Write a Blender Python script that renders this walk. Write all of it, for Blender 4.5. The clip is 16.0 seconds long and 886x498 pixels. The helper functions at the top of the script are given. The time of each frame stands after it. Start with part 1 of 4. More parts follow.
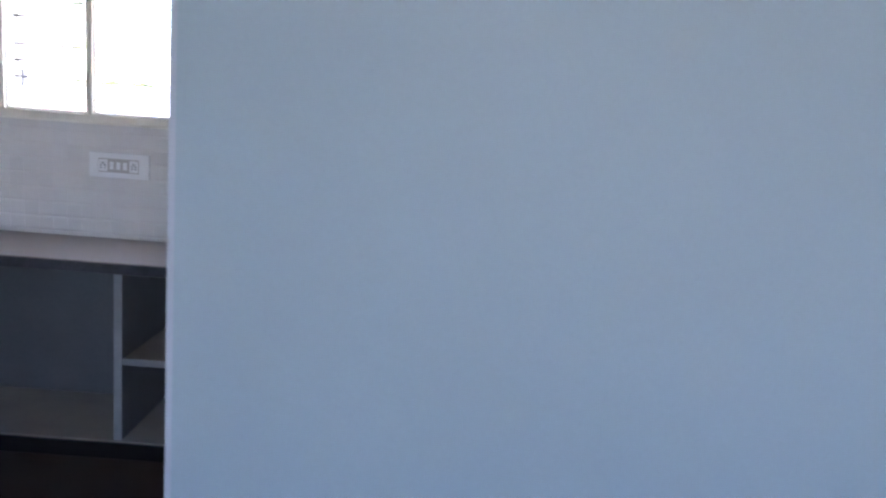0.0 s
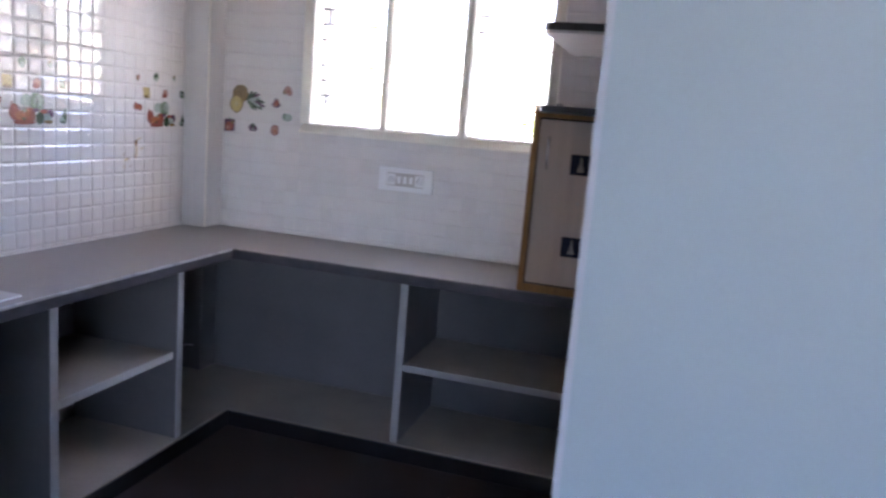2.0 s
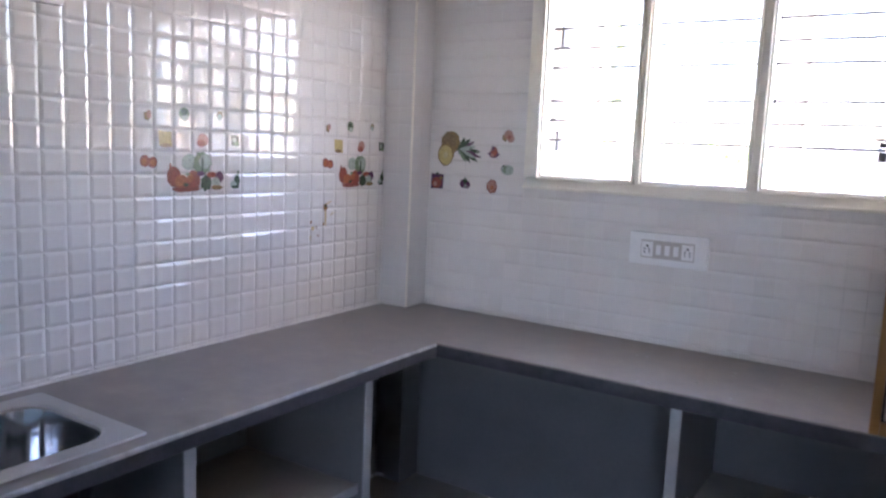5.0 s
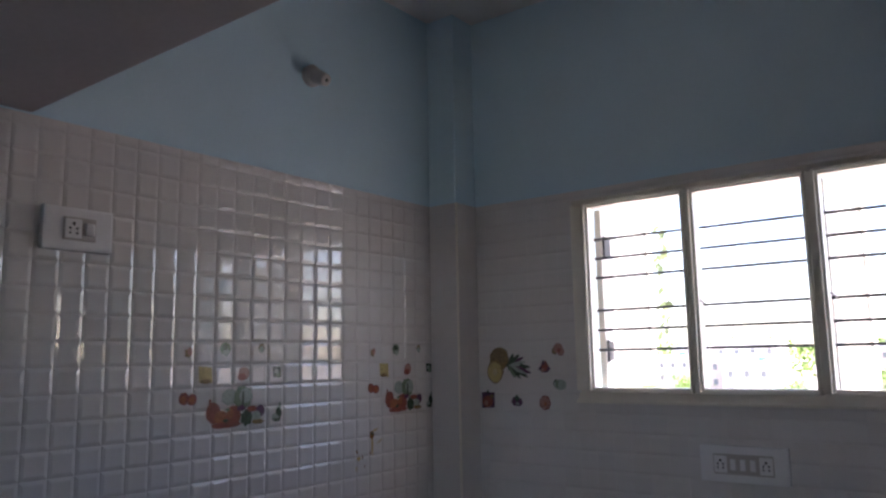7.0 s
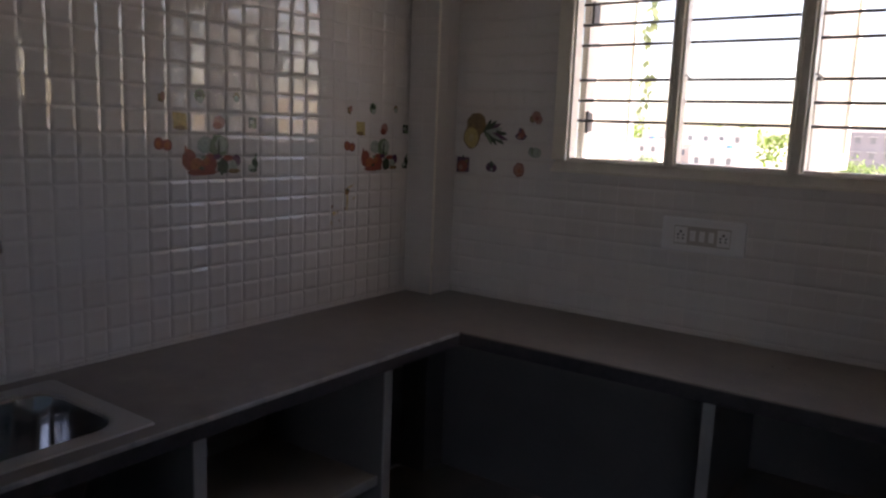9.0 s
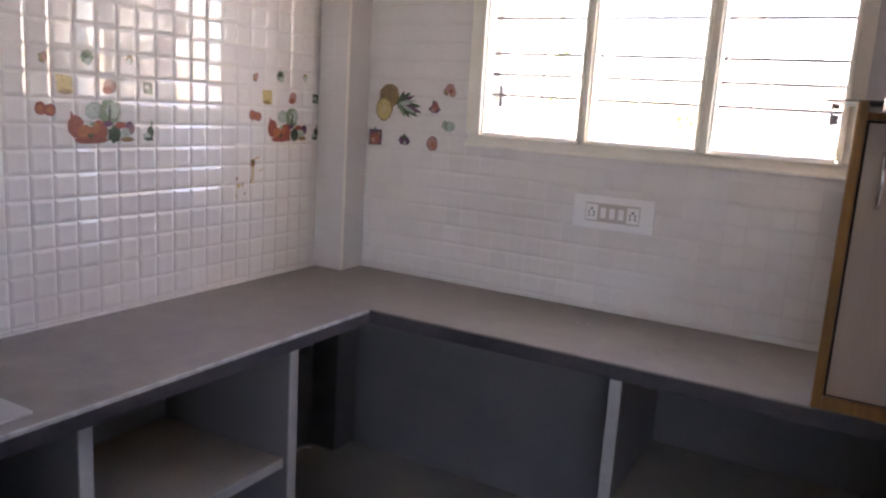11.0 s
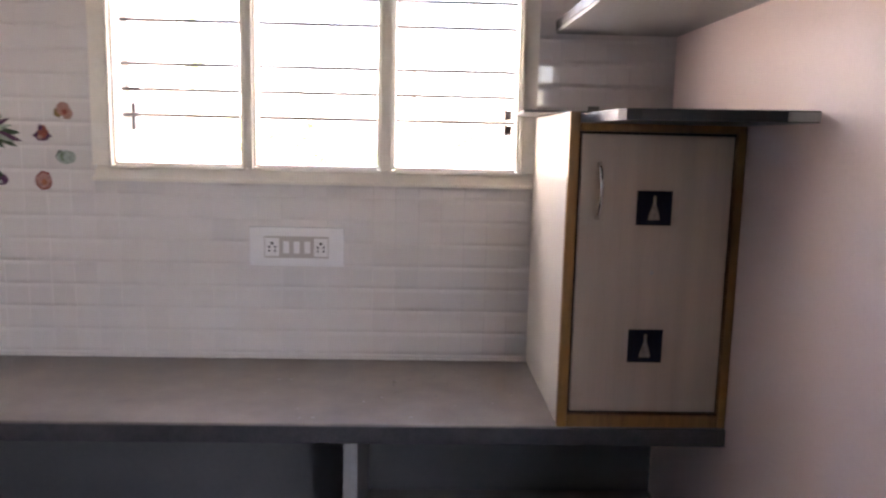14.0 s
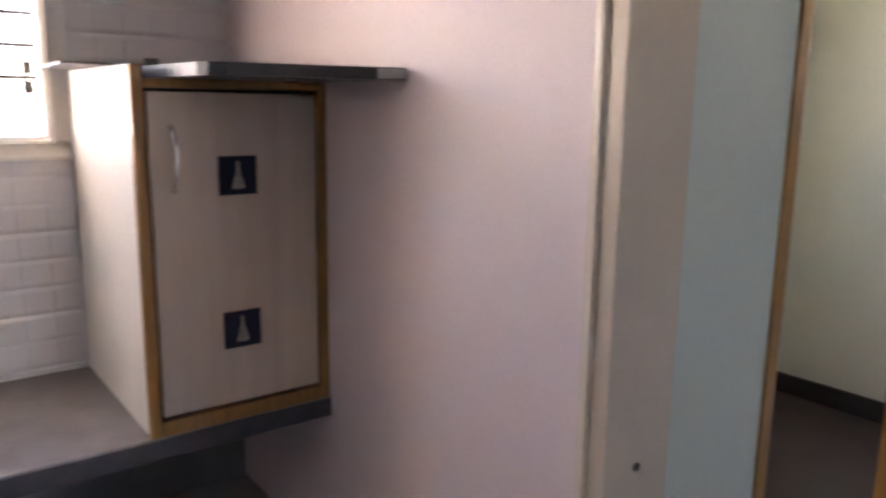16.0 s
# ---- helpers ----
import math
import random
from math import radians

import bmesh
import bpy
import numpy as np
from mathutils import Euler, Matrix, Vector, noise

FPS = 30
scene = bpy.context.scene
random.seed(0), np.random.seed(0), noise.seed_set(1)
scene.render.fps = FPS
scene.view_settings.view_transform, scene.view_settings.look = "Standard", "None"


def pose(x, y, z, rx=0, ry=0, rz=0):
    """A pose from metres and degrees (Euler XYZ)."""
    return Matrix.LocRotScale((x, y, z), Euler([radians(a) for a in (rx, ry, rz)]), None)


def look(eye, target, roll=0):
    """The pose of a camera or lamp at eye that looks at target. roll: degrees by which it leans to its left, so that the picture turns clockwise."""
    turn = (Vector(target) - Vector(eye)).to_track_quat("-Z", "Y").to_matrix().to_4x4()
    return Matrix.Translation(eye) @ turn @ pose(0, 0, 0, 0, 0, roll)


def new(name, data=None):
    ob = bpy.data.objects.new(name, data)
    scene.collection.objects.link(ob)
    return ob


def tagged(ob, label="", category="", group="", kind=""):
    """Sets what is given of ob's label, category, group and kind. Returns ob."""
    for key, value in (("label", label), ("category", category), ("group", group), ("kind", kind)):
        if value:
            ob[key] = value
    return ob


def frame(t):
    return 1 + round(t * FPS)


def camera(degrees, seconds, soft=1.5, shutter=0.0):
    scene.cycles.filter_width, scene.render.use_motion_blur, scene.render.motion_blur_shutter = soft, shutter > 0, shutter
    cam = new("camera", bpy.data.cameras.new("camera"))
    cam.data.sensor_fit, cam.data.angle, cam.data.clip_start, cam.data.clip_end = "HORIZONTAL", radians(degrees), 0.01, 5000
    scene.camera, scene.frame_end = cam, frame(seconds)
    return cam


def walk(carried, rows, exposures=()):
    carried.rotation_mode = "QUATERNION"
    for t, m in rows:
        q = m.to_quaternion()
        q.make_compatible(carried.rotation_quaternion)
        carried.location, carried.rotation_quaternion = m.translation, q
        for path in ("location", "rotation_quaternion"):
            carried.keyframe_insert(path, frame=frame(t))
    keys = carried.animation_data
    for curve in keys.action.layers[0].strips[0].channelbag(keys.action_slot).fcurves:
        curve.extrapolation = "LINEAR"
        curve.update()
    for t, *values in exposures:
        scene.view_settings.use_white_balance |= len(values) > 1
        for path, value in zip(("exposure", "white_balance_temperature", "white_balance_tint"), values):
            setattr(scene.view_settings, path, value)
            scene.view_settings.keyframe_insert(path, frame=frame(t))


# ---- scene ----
cam = camera(60.6, 16.0, soft=2.4, shutter=0.5)
PATH = [
    (0, (2.514, -3.308, 1.433), (2.522, -1.337, 1.092), 4.3),
    (0.5, (2.443, -3.343, 1.402), (2.38, -1.371, 1.076), 4.1),
    (1, (2.364, -3.351, 1.436), (2.137, -1.393, 1.096), 4.1),
    (1.5, (2.314, -3.339, 1.425), (1.924, -1.405, 1.094), 4.2),
    (2, (2.249, -3.281, 1.427), (1.701, -1.389, 1.081), 4.8),
    (2.5, (2.176, -3.141, 1.443), (1.475, -1.306, 1.07), 4.6),
    (3, (2.118, -3.013, 1.438), (1.255, -1.249, 1.06), 3.6),
    (5.5, (1.791, -2.453, 1.431), (0.666, -0.807, 1.269), 1.8),
    (6, (1.797, -2.44, 1.446), (0.6, -0.837, 1.457), 1.0),
    (6.5, (1.812, -2.425, 1.45), (0.593, -0.847, 1.612), -0.1),
    (7, (1.823, -2.419, 1.454), (0.616, -0.85, 1.74), -1.0),
    (7.5, (1.836, -2.414, 1.455), (0.629, -0.85, 1.766), -1.1),
    (8, (1.82, -2.42, 1.446), (0.619, -0.823, 1.511), -0.2),
    (8.5, (1.814, -2.422, 1.432), (0.638, -0.811, 1.284), 1.2),
    (9, (1.803, -2.422, 1.422), (0.661, -0.809, 1.113), 2.2),
    (11.5, (1.788, -2.33, 1.425), (0.879, -0.584, 1.067), 2.8),
    (12, (1.708, -2.302, 1.43), (0.883, -0.509, 1.106), 1.9),
    (12.5, (1.62, -2.293, 1.441), (1.03, -0.404, 1.148), 1.5),
    (13, (1.535, -2.277, 1.432), (1.222, -0.32, 1.162), 1.3),
    (13.5, (1.497, -2.222, 1.423), (1.376, -0.243, 1.161), 1.6),
    (14, (1.43, -2.1, 1.426), (1.499, -0.121, 1.139), 1.3),
    (14.5, (1.413, -2.011, 1.429), (1.644, -0.047, 1.131), 0.8),
    (15, (1.389, -1.949, 1.431), (2.003, -0.076, 1.093), 1.5),
    (15.5, (1.366, -1.921, 1.437), (2.293, -0.186, 1.074), 1.5),
    (16, (1.373, -1.888, 1.432), (2.562, -0.325, 1.052), 0.8),
]
walk(cam, [(t, look(eye, target, roll)) for t, eye, target, roll in PATH],
     exposures=[(0.0, 4.75, 6050, 25), (1.5, 4.7, 6250, 27), (3.0, 5.27, 6150, 30), (5.5, 4.32, 6350, 27), (6.0, 3.5, 6600, 27), (6.5, 2.85, 6500, 26),
                (7.0, 2.75, 6350, 26), (8.0, 2.3, 6700, 27), (8.5, 2.2, 7200, 28), (9.2, 2.25, 7400, 30), (11.3, 4.75, 7250, 32), (13.5, 4.8, 7500, 34),
                (14.5, 4.68, 7500, 34), (15.0, 4.8, 7450, 34), (16.0, 5.1, 7450, 34)])

# ---- world, sun ----
world = bpy.data.worlds.new("sky")
scene.world = world
world.use_nodes = True
sky = world.node_tree.nodes.new("ShaderNodeTexSky")
sky.sky_type = "NISHITA"
sky.sun_disc = False
sky.sun_elevation = radians(45)
sky.sun_rotation = radians(80)
background = world.node_tree.nodes["Background"]
background.inputs["Strength"].default_value = 0.12
world.node_tree.links.new(sky.outputs["Color"], background.inputs["Color"])
sun = new("sun", bpy.data.lights.new("sun", "SUN"))
sun.data.energy, sun.data.angle, sun.data.color = 4.5, radians(0.5), (1.0, 0.95, 0.88)
sun.matrix_world = look((30, 5, 31), (0, 0, 0))

# ---- materials ----
MATS = {}


def mat(name, color, rough=0.6, vary=0.12, scale=6.0, fine=90.0, bump=0.15, metal=0.0, spec=0.5, coat=0.0, tint=None,
        stretch=(1, 1, 1), random_piece=0.0, trans=0.0, ior=1.45):
    """A procedural surface: colour broken at two scales, gloss broken by the coarse one, fine relief."""
    m = bpy.data.materials.new(name)
    m.use_nodes = True
    nt = m.node_tree
    p = nt.nodes["Principled BSDF"]
    coord = nt.nodes.new("ShaderNodeNewGeometry")
    mapping = nt.nodes.new("ShaderNodeMapping")
    mapping.inputs["Scale"].default_value = stretch
    nt.links.new(coord.outputs["Position"], mapping.inputs["Vector"])
    big = nt.nodes.new("ShaderNodeTexNoise")
    big.inputs["Scale"].default_value, big.inputs["Detail"].default_value = scale, 5
    small = nt.nodes.new("ShaderNodeTexNoise")
    small.inputs["Scale"].default_value, small.inputs["Detail"].default_value = fine, 4
    for n in (big, small):
        nt.links.new(mapping.outputs["Vector"], n.inputs["Vector"])
    mix = nt.nodes.new("ShaderNodeMath")
    mix.operation = "MULTIPLY_ADD"
    mix.inputs[1].default_value = 0.35
    nt.links.new(small.outputs["Fac"], mix.inputs[0])
    nt.links.new(big.outputs["Fac"], mix.inputs[2])
    ramp = nt.nodes.new("ShaderNodeValToRGB")
    dark = tint or tuple(c * (1 - 2 * vary) for c in color)
    light = tuple(min(1, c * (1 + vary)) for c in color)
    ramp.color_ramp.elements[0].position, ramp.color_ramp.elements[1].position = 0.25, 1.05
    ramp.color_ramp.elements[0].color = (*dark, 1)
    ramp.color_ramp.elements[1].color = (*light, 1)
    nt.links.new(mix.outputs[0], ramp.inputs["Fac"])
    out = ramp.outputs["Color"]
    if random_piece:
        info = nt.nodes.new("ShaderNodeObjectInfo")
        hue = nt.nodes.new("ShaderNodeHueSaturation")
        span = nt.nodes.new("ShaderNodeMapRange")
        span.inputs["To Min"].default_value, span.inputs["To Max"].default_value = 1 - random_piece, 1 + random_piece
        nt.links.new(info.outputs["Random"], span.inputs["Value"])
        nt.links.new(span.outputs["Result"], hue.inputs["Value"])
        nt.links.new(out, hue.inputs["Color"])
        out = hue.outputs["Color"]
    nt.links.new(out, p.inputs["Base Color"])
    rr = nt.nodes.new("ShaderNodeMapRange")
    rr.inputs["From Min"].default_value, rr.inputs["From Max"].default_value = 0.3, 0.7
    rr.inputs["To Min"].default_value, rr.inputs["To Max"].default_value = rough * 0.8, min(1.0, rough * 1.2)
    nt.links.new(big.outputs["Fac"], rr.inputs["Value"])
    nt.links.new(rr.outputs["Result"], p.inputs["Roughness"])
    p.inputs["Metallic"].default_value = metal
    p.inputs["Specular IOR Level"].default_value = spec
    p.inputs["Coat Weight"].default_value = coat
    p.inputs["Transmission Weight"].default_value = trans
    p.inputs["IOR"].default_value = ior
    if bump:
        b = nt.nodes.new("ShaderNodeBump")
        b.inputs["Strength"].default_value, b.inputs["Distance"].default_value = bump, 0.002
        nt.links.new(small.outputs["Fac"], b.inputs["Height"])
        nt.links.new(b.outputs["Normal"], p.inputs["Normal"])
    MATS[name] = m
    return m


TILE = mat("glazed_white_tile", (0.75, 0.715, 0.69), 0.05, 0.03, 3, 30, 0.02, spec=0.75, random_piece=0.03)
GROUT = mat("tile_grout", (0.72, 0.69, 0.66), 0.8, 0.08)
BLUE = mat("sky_blue_wall_paint", (0.60, 0.79, 0.88), 0.55, 0.05, 2.5, 120, 0.12)
HALLBLUE = mat("pale_blue_hall_paint", (0.58, 0.64, 0.66), 0.5, 0.04, 2.0, 120, 0.12)
PASSAGE = mat("grey_teal_passage_paint", (0.50, 0.57, 0.50), 0.5, 0.05, 2.0, 120, 0.12)
PINK = mat("pale_pink_wall_paint", (0.80, 0.67, 0.64), 0.5, 0.05, 2.0, 110, 0.15)
GREEN = mat("dull_olive_cream_paint", (0.475, 0.50, 0.41), 0.6, 0.05, 2.0, 100, 0.12)
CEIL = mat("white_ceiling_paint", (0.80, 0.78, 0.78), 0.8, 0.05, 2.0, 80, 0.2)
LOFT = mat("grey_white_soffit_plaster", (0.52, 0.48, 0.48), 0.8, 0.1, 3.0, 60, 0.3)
UNDER = mat("grey_painted_kadappa_stone", (0.178, 0.168, 0.164), 0.55, 0.12, 4.0, 60, 0.3)
EDGE = mat("whitewashed_slab_edge", (0.40, 0.395, 0.385), 0.6, 0.12, 9.0, 70, 0.3)
SHELFTOP = mat("dusty_stone_shelf", (0.40, 0.355, 0.305), 0.6, 0.15, 5.0, 70, 0.25)
COUNTER = mat("dusty_polished_granite", (0.235, 0.206, 0.186), 0.37, 0.27, 13.0, 240, 0.06)
ROUGHEDGE = mat("dark_sawn_granite_edge", (0.075, 0.068, 0.072), 0.55, 0.3, 25.0, 150, 0.5)
# pale colour stands in for the window's highlight on the granite arris
GLINT = mat("granite_arris_glint", (0.55, 0.53, 0.53), 0.2, 0.3, 22.0, 160, 0.1, spec=0.8)
GRANITE = mat("black_granite", (0.022, 0.020, 0.022), 0.37, 0.3, 20.0, 300, 0.05)
FLOOR = mat("dark_brown_polished_floor", (0.058, 0.038, 0.034), 0.37, 0.25, 5.0, 90, 0.05)
SKIRT = mat("black_stone_skirting", (0.014, 0.012, 0.013), 0.37, 0.2, 12.0, 200, 0.05)
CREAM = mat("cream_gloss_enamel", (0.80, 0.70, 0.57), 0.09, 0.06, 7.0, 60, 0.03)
# darker copy of the frame's cream: the jamb face's shade is in the colour
JAMB = mat("shaded_cream_jamb_enamel", (0.62, 0.52, 0.405), 0.2, 0.06, 5.0, 60, 0.05)
WINCREAM = mat("cream_painted_steel", (0.87, 0.82, 0.73), 0.36, 0.08, 8.0, 90, 0.15)
PLASTER = mat("pale_lavender_plaster_edge", (0.74, 0.72, 0.76), 0.7, 0.06, 10.0, 90, 0.3)
TEAK = mat("varnished_teak", (0.34, 0.168, 0.048), 0.4, 0.25, 10.0, 80, 0.2, stretch=(6, 6, 0.6))
LAMIN = mat("beige_wood_laminate", (0.57, 0.45, 0.355), 0.38, 0.11, 2.6, 40, 0.05, stretch=(9, 9, 0.4))
SIDE = mat("cream_cabinet_paint", (0.82, 0.77, 0.68), 0.4, 0.05, 5.0, 90, 0.15)
GAP = mat("shadow_gap_brown", (0.025, 0.014, 0.01), 0.8, 0.2)
STEEL = mat("brushed_stainless_steel", (0.42, 0.42, 0.425), 0.1, 0.05, 14.0, 300, 0.05, metal=1.0)
DULLSTEEL = mat("dusty_dull_steel", (0.50, 0.49, 0.485), 0.42, 0.1, 9.0, 200, 0.05, metal=0.85)
CHROME = mat("chrome", (0.8, 0.8, 0.8), 0.08, 0.02, 10, 100, 0.0, metal=1.0)
IRON = mat("grey_painted_iron_bar", (0.09, 0.085, 0.085), 0.5, 0.15, 12, 100, 0.1)
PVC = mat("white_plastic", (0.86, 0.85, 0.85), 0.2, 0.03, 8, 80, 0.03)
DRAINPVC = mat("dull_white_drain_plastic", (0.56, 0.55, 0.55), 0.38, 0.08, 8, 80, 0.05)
PVCGREY = mat("beige_grey_plastic", (0.50, 0.46, 0.43), 0.4, 0.05, 8, 80, 0.03)
PVCDARK = mat("dark_socket_hole", (0.02, 0.02, 0.02), 0.6, 0.1)
FROST = mat("dusty_frosted_glass", (0.80, 0.78, 0.70), 0.45, 0.25, 9, 60, 0.1, trans=0.75)
BLACKP = mat("black_print", (0.012, 0.012, 0.03), 0.6, 0.2, spec=0.2)
WHITEP = mat("ivory_print", (0.36, 0.32, 0.27), 0.6, 0.35, 60, 200)
RUST = mat("rust_brown_stain", (0.26, 0.105, 0.02), 0.7, 0.3, 80, 300)
RUSTPALE = mat("yellowish_rust_run", (0.58, 0.42, 0.18), 0.5, 0.25, 80, 300)
P_RED = mat("print_red", (0.31, 0.095, 0.07), 0.2, 0.3, 120, 400)
P_ORANGE = mat("print_orange", (0.42, 0.155, 0.075), 0.2, 0.3, 120, 400)
P_GREEN = mat("print_green", (0.19, 0.26, 0.17), 0.2, 0.35, 120, 400)
P_DARK = mat("print_dark_green", (0.05, 0.08, 0.05), 0.2, 0.4, 120, 400)
P_YELLOW = mat("print_yellow", (0.56, 0.45, 0.20), 0.2, 0.25, 120, 400)
P_BROWN = mat("print_brown", (0.27, 0.18, 0.08), 0.2, 0.4, 150, 400)
P_RIND = mat("print_pineapple_rind", (0.24, 0.17, 0.09), 0.2, 0.5, 160, 500)
P_CORE = mat("print_pale_yellow", (0.58, 0.50, 0.28), 0.2, 0.2, 120, 400)
P_PURPLE = mat("print_purple", (0.12, 0.05, 0.10), 0.2, 0.3, 120, 400)
P_PALE = mat("print_pale_green", (0.40, 0.46, 0.41), 0.2, 0.3, 120, 400)
P_PEACH = mat("print_peach", (0.46, 0.25, 0.21), 0.2, 0.3, 120, 400)
LEAF = mat("leaf_green", (0.13, 0.22, 0.035), 0.5, 0.35, 8, 60)
PALELEAF = mat("sunlit_creeper_leaf", (0.30, 0.36, 0.16), 0.5, 0.35, 8, 60)
BARK = mat("bark", (0.16, 0.11, 0.07), 0.9, 0.3)
GROUND = mat("dry_earth_ground", (0.55, 0.50, 0.43), 0.95, 0.25, 0.03, 0.5)
WALLA = mat("whitewashed_house_wall", (0.70, 0.68, 0.64), 0.9, 0.12, 0.3, 3)
WALLB = mat("pink_cream_house_wall", (0.62, 0.50, 0.43), 0.9, 0.12, 0.3, 3)
WALLC = mat("grey_concrete_house_wall", (0.30, 0.29, 0.30), 0.9, 0.15, 0.3, 3)
DARKWIN = mat("dark_window", (0.20, 0.21, 0.22), 0.4, 0.2)
TANK = mat("blue_water_tank", (0.08, 0.22, 0.45), 0.5, 0.1)


# ---- building helpers ----
def mesh_of(name, bm, material, smooth=False):
    me = bpy.data.meshes.new(name)
    bm.normal_update()
    bm.to_mesh(me)
    bm.free()
    for m in material if isinstance(material, (list, tuple)) else [material]:
        me.materials.append(m)
    for f in me.polygons:
        f.use_smooth = smooth
    return me


def part(name, bm, material, parent, label="", smooth=False):
    ob = new(name, mesh_of(name, bm, material, smooth))
    ob.parent = parent
    if label:
        ob["label"] = label
    return ob


def thing(name, bm, material, label, category="", group="", kind="", smooth=False):
    return tagged(new(name, mesh_of(name, bm, material, smooth)), label, category, group, kind)


def base(name, place, label, category, group="", kind=""):
    """An Empty that carries the parts of a thing."""
    ob = new(name)
    ob.matrix_world = pose(*place)
    ob.empty_display_size = 0.05
    return tagged(ob, label, category, group, kind)


def box(x0, x1, y0, y1, z0, z1, bevel=0.0, bm=None):
    bm = bm or bmesh.new()
    v = [bm.verts.new((x, y, z)) for z in (z0, z1) for y in (y0, y1) for x in (x0, x1)]
    faces = [bm.faces.new([v[i] for i in q]) for q in
             ((0, 2, 3, 1), (4, 5, 7, 6), (0, 1, 5, 4), (2, 6, 7, 3), (0, 4, 6, 2), (1, 3, 7, 5))]
    if bevel:
        edges = list({e for f in faces for e in f.edges})
        bmesh.ops.bevel(bm, geom=edges, offset=bevel, segments=2, profile=0.7, affect="EDGES")
    return bm


def boxes(*rows, bevel=0.0):
    bm = bmesh.new()
    for r in rows:
        box(*r, bevel=bevel, bm=bm)
    return bm


def tube(points, radius, seg=10, bm=None, cap=True):
    bm = bm or bmesh.new()
    pts = [Vector(p) for p in points]
    rings = []
    for i, p in enumerate(pts):
        d = (pts[min(i + 1, len(pts) - 1)] - pts[max(i - 1, 0)]).normalized()
        u = d.orthogonal().normalized() if not rings else (rings[-1][1] - d * rings[-1][1].dot(d)).normalized()
        w = d.cross(u)
        r = radius[i] if isinstance(radius, (list, tuple)) else radius
        rings.append(([bm.verts.new(p + r * (math.cos(a) * u + math.sin(a) * w))
                       for a in (2 * math.pi * k / seg for k in range(seg))], u))
    for (a, _), (b, _) in zip(rings, rings[1:]):
        for k in range(seg):
            bm.faces.new((a[k], a[(k + 1) % seg], b[(k + 1) % seg], b[k]))
    if cap:
        bm.faces.new(rings[0][0][::-1])
        bm.faces.new(rings[-1][0])
    return bm


def plate(xs, ys, inside, z0, z1, bevel=0.004):
    """A slab over the cells of a grid for which inside(i, j) holds."""
    bm = bmesh.new()
    v = {(i, j, k): bm.verts.new((x, y, z)) for i, x in enumerate(xs) for j, y in enumerate(ys) for k, z in enumerate((z0, z1))}
    n, m = len(xs) - 1, len(ys) - 1

    def has(i, j):
        return 0 <= i < n and 0 <= j < m and inside(i, j)
    for i in range(n):
        for j in range(m):
            if not has(i, j):
                continue
            bm.faces.new((v[i, j, 1], v[i + 1, j, 1], v[i + 1, j + 1, 1], v[i, j + 1, 1]))
            bm.faces.new((v[i, j, 0], v[i, j + 1, 0], v[i + 1, j + 1, 0], v[i + 1, j, 0]))
            for (a, b), (di, dj) in ((((i, j), (i + 1, j)), (0, -1)), (((i + 1, j), (i + 1, j + 1)), (1, 0)),
                                     (((i + 1, j + 1), (i, j + 1)), (0, 1)), (((i, j + 1), (i, j)), (-1, 0))):
                if not has(i + di, j + dj):
                    bm.faces.new((v[(*a, 0)], v[(*b, 0)], v[(*b, 1)], v[(*a, 1)]))
    bmesh.ops.delete(bm, geom=[x for x in bm.verts if not x.link_faces], context="VERTS")
    if bevel:
        sharp = [e for e in bm.edges if len(e.link_faces) == 2 and e.calc_face_angle() > 1.0]
        bmesh.ops.bevel(bm, geom=sharp, offset=bevel, segments=2, profile=0.6, affect="EDGES")
    return bm


def prism(outline, z0, z1, bevel=0.0):
    bm = bmesh.new()
    low = [bm.verts.new((x, y, z0)) for x, y in outline]
    high = [bm.verts.new((x, y, z1)) for x, y in outline]
    bm.faces.new(low[::-1])
    bm.faces.new(high)
    for k in range(len(low)):
        j = (k + 1) % len(low)
        bm.faces.new((low[k], low[j], high[j], high[k]))
    if bevel:
        sharp = [e for e in bm.edges if e.calc_face_angle() > 1.0]
        bmesh.ops.bevel(bm, geom=sharp, offset=bevel, segments=2, profile=0.6, affect="EDGES")
    return bm


def rounded(cx, cy, w, d, r, z, n=5):
    pts = []
    for sx, sy, a0 in ((1, 1, 0), (-1, 1, 90), (-1, -1, 180), (1, -1, 270)):
        for k in range(n + 1):
            a = radians(a0 + 90 * k / n)
            pts.append((cx + sx * (w / 2 - r) + r * math.cos(a), cy + sy * (d / 2 - r) + r * math.sin(a), z))
    return pts


def lofted(loops, bm=None, close=True):
    bm = bm or bmesh.new()
    rings = [[bm.verts.new(p) for p in loop] for loop in loops]
    for a, b in zip(rings, rings[1:]):
        for k in range(len(a)):
            bm.faces.new((a[k], a[(k + 1) % len(a)], b[(k + 1) % len(a)], b[k]))
    if close:
        bm.faces.new(rings[-1])
    return bm


XR = 2.127           # face of the kitchen's pink wall
CZ = 0.80            # worktop height
TILE_TOP = 2.045
CEILING = 2.81

